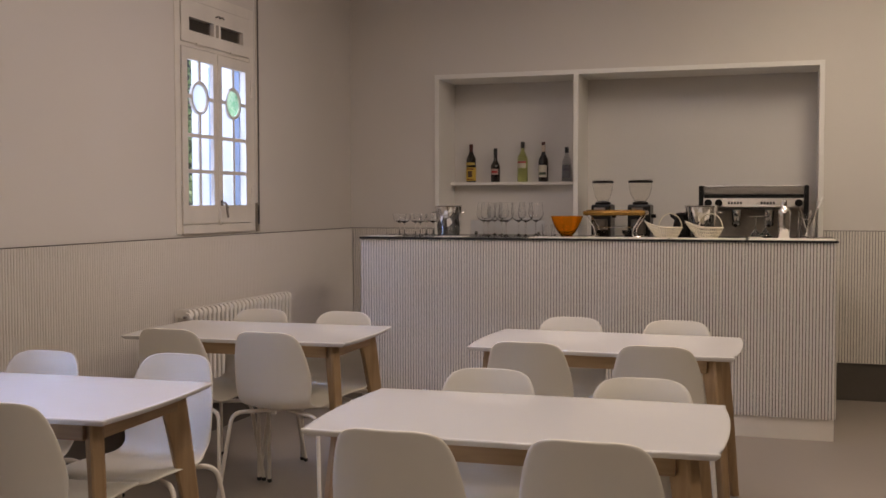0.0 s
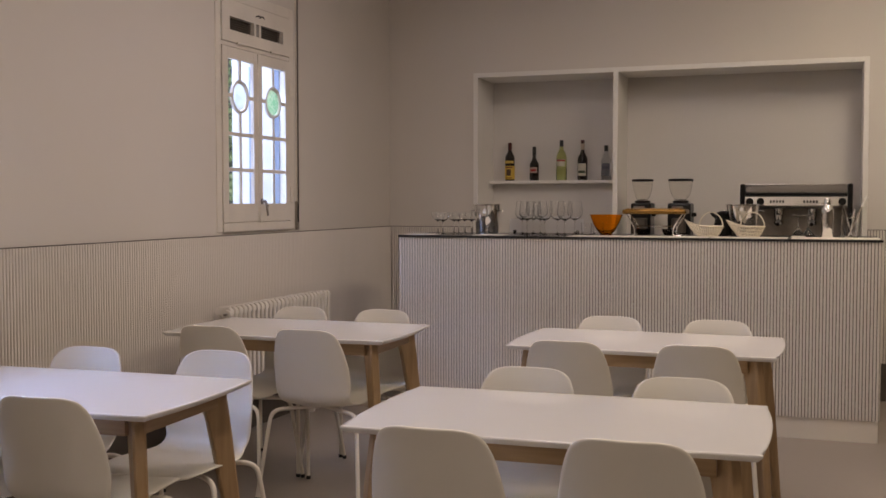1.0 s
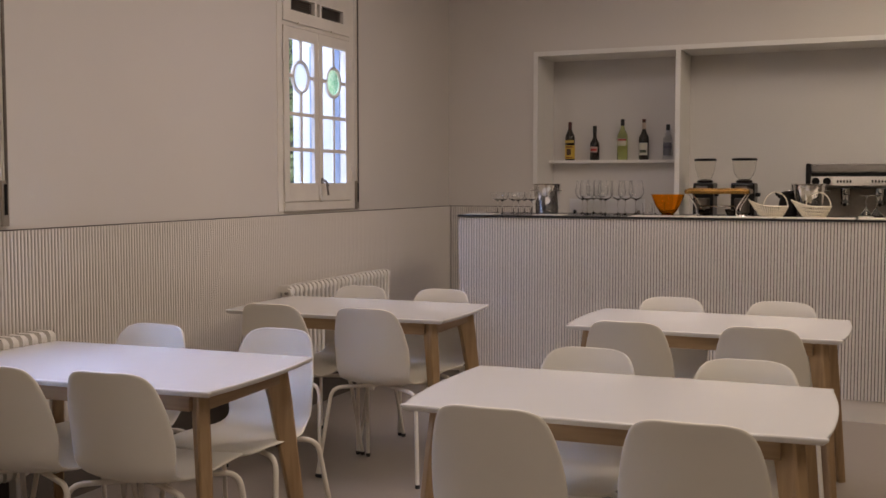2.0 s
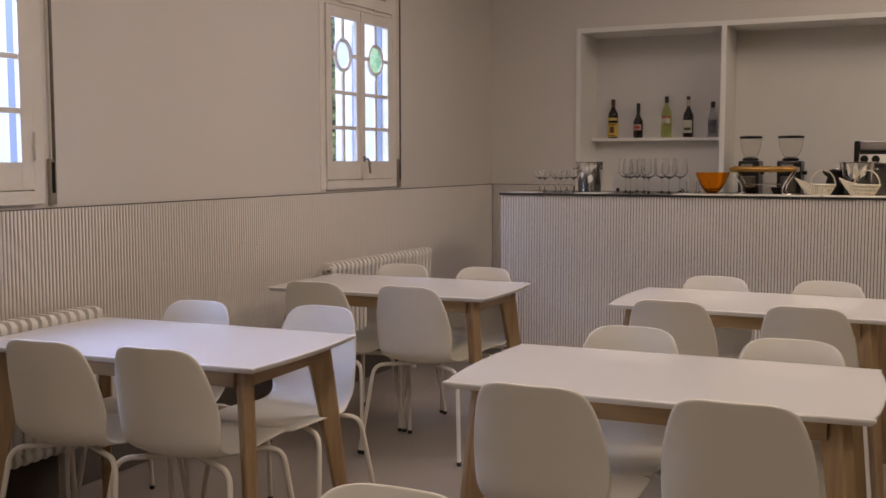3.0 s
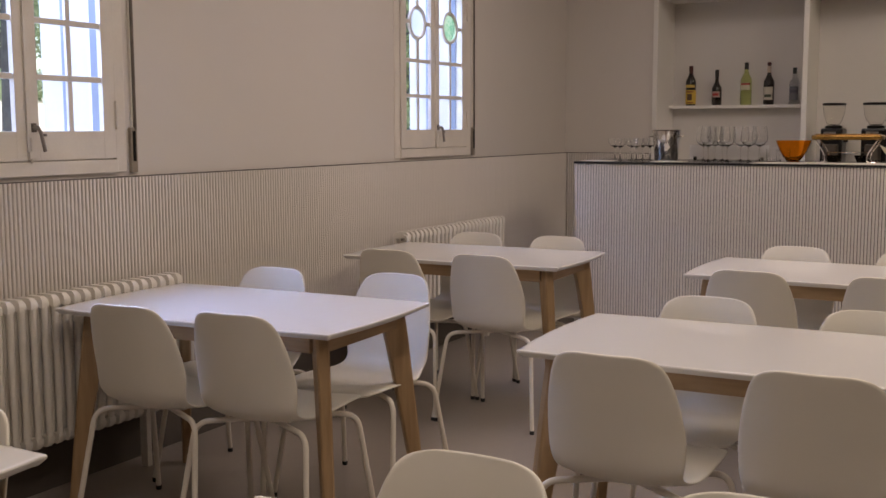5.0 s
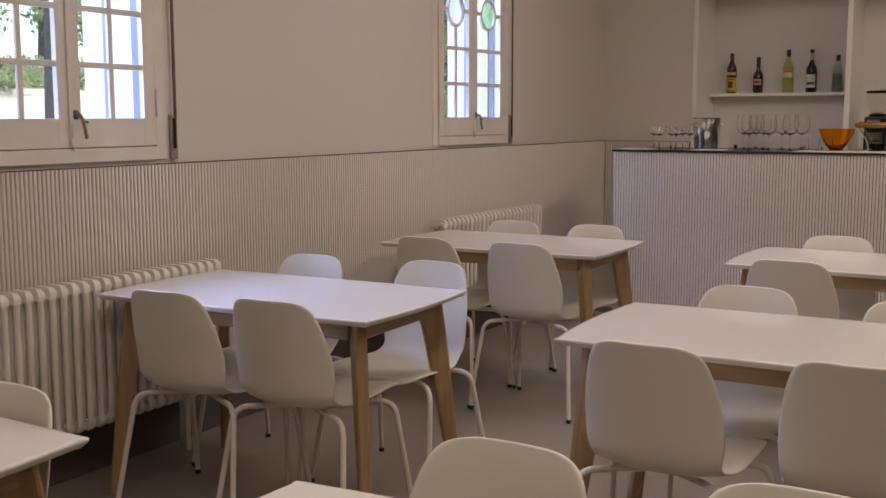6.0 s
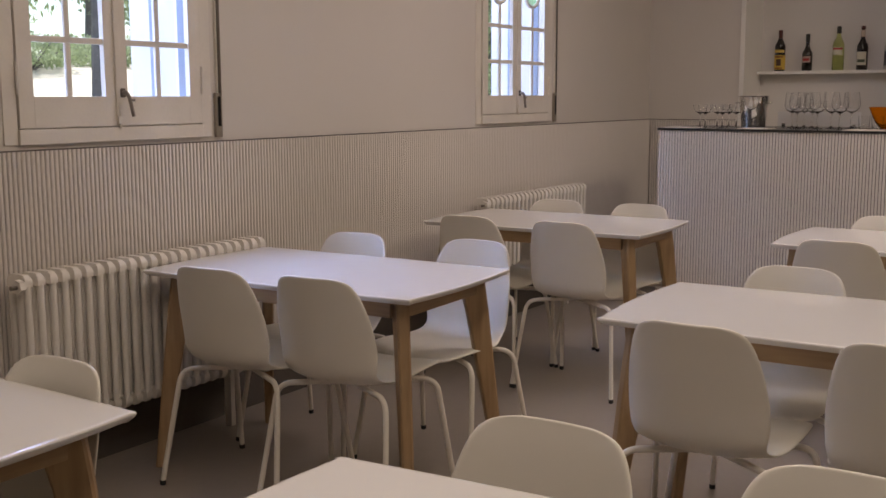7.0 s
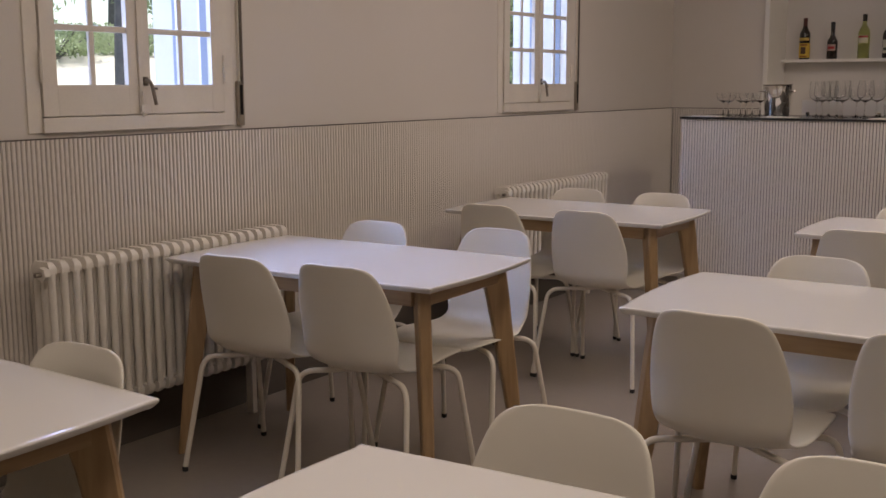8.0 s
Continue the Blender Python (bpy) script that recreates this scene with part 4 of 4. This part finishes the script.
part("handle", tube(bmesh.new(), rounded_path([(0.035, 0, 0.13), (0.085, 0, 0.125), (0.080, 0, 0.06), (0.053, 0, 0.035)], 0.02), 0.008), BLACK, pot, smooth=True)

# upturned stemmed glasses, shaker and a glass of utensils
for x, y in ((3.105, 6.65), (3.160, 6.72)):
    g = thing("cocktail_glass", "upturned clear cocktail glass standing on its rim", "glass", pose(x, y, BH), group="cocktail glasses")
    part("bowl", turned([(0.050, 0), (0.0488, 0), (0.008, 0.055), (0.0045, 0.062), (0.0042, 0.125), (0.034, 0.134), (0.034, 0.137), (0.002, 0.137)], 24), GLASS, g, smooth=True)
shaker = thing("cocktail_shaker", "polished steel cocktail shaker with a rounded cap", "shaker", pose(3.268, 6.65, BH))
part("shaker_body", turned([(0.032, 0), (0.034, 0.004), (0.036, 0.09), (0.0365, 0.150)], 32), CHROME, shaker, smooth=True)
part("strainer_top", turned([(0.0375, 0.150), (0.0375, 0.158), (0.032, 0.178), (0.020, 0.192), (0.018, 0.198)], 32), CHROME, shaker, smooth=True)
part("cap", turned([(0.019, 0.198), (0.019, 0.226), (0.015, 0.236), (0.004, 0.238)], 24), CHROME, shaker, smooth=True)
jar = thing("mixing_glass", "clear mixing glass holding bar spoons", "glass", pose(3.400, 6.70, BH))
part("glass_body", turned([(0.036, 0), (0.038, 0.003), (0.052, 0.150), (0.0505, 0.150), (0.0365, 0.010), (0.001, 0.010)], 28), GLASS, jar, smooth=True)
for dx, dy, lean in ((0.075, 0.0, 0.225), (-0.045, 0.02, 0.19), (0.02, -0.02, 0.17)):
    u = part("utensil", tube(bmesh.new(), [(-dx * 0.2, -dy * 0.2, 0.014), (dx, dy, lean)], 0.004, 8, 0.006), CHROME, jar, "steel bar spoon", smooth=True)
part("utensil_grip", tube(bmesh.new(), [(0.058, 0.0, 0.185), (0.090, 0.0, 0.245)], 0.008, 10), WHITE, jar, "pale plastic grip", smooth=True)
part("strainer", turned([(0.0, 0.115), (0.030, 0.117), (0.033, 0.121), (0.0, 0.124)], 20, (-0.008, -0.01)), CHROME, jar)

for x0, x1, y0, y1 in ((0.67, 0.86, 6.42, 6.60), (1.13, 1.32, 6.43, 6.60), (1.76, 2.07, 6.384, 6.60), (2.09, 2.60, 6.384, 6.62), (2.62, 3.05, 6.384, 6.60), (3.07, 3.55, 6.384, 6.66)):
    mat_ = thing("bar_mat", "thin pale bar mat lying on the worktop", "bar mat", pose(0, 0, BH), group="bar mats")
    part("mat_sheet", boxed(x0, x1, y0, y1, 0.0002, 0.0042, bevel=0.001), KICK, mat_)


# grinders on the back counter
def grinder(x, y, words, wide):
    z = 0.985
    g = thing("coffee_grinder", words, "coffee grinder", pose(x, y, z), group="coffee grinders")
    part("body", boxed(-0.075 * wide, 0.075 * wide, -0.09, 0.12, 0.02, 0.372, bevel=0.014), BLACK, g)
    part("base", boxed(-0.085 * wide, 0.085 * wide, -0.16, 0.13, 0.0, 0.022, bevel=0.006), METAL, g)
    part("collar", turned([(0.050, 0.372), (0.056, 0.376), (0.056, 0.388), (0.046, 0.392)], 28), BLACK, g, smooth=True)
    part("hopper", turned([(0.034, 0.390), (0.040, 0.396), (0.056 * wide, 0.425), (0.070 * wide, 0.462), (0.077 * wide, 0.528), (0.0755 * wide, 0.528), (0.0685 * wide, 0.462), (0.0545 * wide, 0.427), (0.038, 0.399), (0.001, 0.395)], 32), SMOKE, g, "clear bean hopper", smooth=True)
    part("hopper_lid", turned([(0.079 * wide, 0.528), (0.082 * wide, 0.530), (0.082 * wide, 0.540), (0.074 * wide, 0.545)], 32), BLACK, g, "black hopper lid", smooth=True)
    part("doser", turned([(0.045, 0.16), (0.052, 0.165), (0.052, 0.26), (0.045, 0.265)], 24, (0, -0.11)), METAL, g, smooth=True)
    part("knob", tube(bmesh.new(), [(0.075 * wide, -0.02, 0.29), (0.105 * wide, -0.02, 0.29)], 0.014, 12), BLACK, g)
    part("name_plate", boxed(-0.05, 0.03, -0.0925, -0.0905, 0.322, 0.350), STEEL, g)
    return g


grinder(2.010, 7.72, "black coffee grinder with a clear bean hopper", 0.95)
grinder(2.284, 7.70, "larger black coffee grinder with a wide clear hopper", 1.08)

# espresso machine
esp = thing("espresso_machine", "steel two-group espresso machine with black side panels", "espresso machine", pose(3.068, 7.60, 0.985))
w, h = 0.345, 0.485
for s in (-1, 1):
    part("side_panel", boxed(s * w - 0.016, s * w + 0.016, -0.10, 0.36, 0.02, h + 0.018, bevel=0.012), BLACK, esp)
part("top_tray", boxed(-w + 0.018, w - 0.018, -0.06, 0.35, h - 0.045, h - 0.012, bevel=0.006), STEEL, esp)
part("cup_rail", tube(bmesh.new(), rounded_path([(-w + 0.03, 0.33, h + 0.012), (-w + 0.03, -0.05, h + 0.012), (w - 0.03, -0.05, h + 0.012), (w - 0.03, 0.33, h + 0.012)], 0.02), 0.006), STEEL, esp, smooth=True)
part("rail_band", boxed(-w + 0.02, w - 0.02, -0.066, -0.062, h - 0.040, h + 0.006), STEEL, esp)
part("shadow_gap", boxed(-w + 0.018, w - 0.018, -0.062, 0.30, h - 0.070, h - 0.046), BLACK, esp)
bm = bmesh.new()
prof = [(-0.082, h - 0.135), (-0.088, h - 0.128), (-0.080, h - 0.070), (0.10, h - 0.070), (0.10, h - 0.150), (-0.06, h - 0.150)]
lo = [bm.verts.new((-w + 0.018, y, z)) for y, z in prof]
hi = [bm.verts.new((w - 0.018, y, z)) for y, z in prof]
for k in range(len(prof)):
    bm.faces.new((lo[k], lo[(k + 1) % 6], hi[(k + 1) % 6], hi[k]))
bm.faces.new(lo)
bm.faces.new(hi[::-1])
part("control_panel", bm, STEEL, esp, "brushed steel control panel")
part("rear_body", boxed(-w + 0.018, w - 0.018, 0.10, 0.34, 0.05, h - 0.071), PLATE, esp)
for x in (-0.295, -0.225, 0.295):
    k = part("steam_knob", tube(bmesh.new(), [(x, -0.085, h - 0.100), (x, -0.125, h - 0.103)], 0.025, 20), BLACK, esp, "black steam knob", smooth=True)
for gx in (-0.12, 0.095):
    for j in range(5):
        part("button", boxed(gx - 0.045 + j * 0.02, gx - 0.033 + j * 0.02, -0.0935, -0.083, h - 0.112, h - 0.094), BLACK, esp)
    grp = part("group_head", turned([(0.024, h - 0.235), (0.030, h - 0.225), (0.034, h - 0.190), (0.036, h - 0.150)], 24, (gx + 0.01, -0.01)), CHROME, esp, smooth=True)
    part("portafilter", tube(bmesh.new(), [(gx + 0.01, -0.02, h - 0.240), (gx + 0.01, -0.18, h - 0.255)], 0.016, 12, 0.012), BLACK, grp, smooth=True)
    part("basket_ring", turned([(0.028, h - 0.262), (0.033, h - 0.255), (0.033, h - 0.236)], 24, (gx + 0.01, -0.01)), CHROME, grp, smooth=True)
part("drip_tray", boxed(-w + 0.02, w - 0.02, -0.13, 0.12, 0.03, 0.085, bevel=0.006), STEEL, esp)
part("drip_grid", boxed(-w + 0.04, w - 0.04, -0.12, 0.10, 0.0855, 0.090), BLACK, esp)
for s in (-1, 1):
    part("steam_wand", tube(bmesh.new(), rounded_path([(s * 0.295, -0.07, h - 0.14), (s * 0.30, -0.12, h - 0.17), (s * 0.285, -0.13, h - 0.38)], 0.03), 0.006), CHROME, esp, smooth=True)
    for q in (-0.06, 0.28):
        part("foot", turned([(0.020, 0.0), (0.022, 0.004), (0.018, 0.022)], 14, (s * 0.28, q)), BLACK, esp)
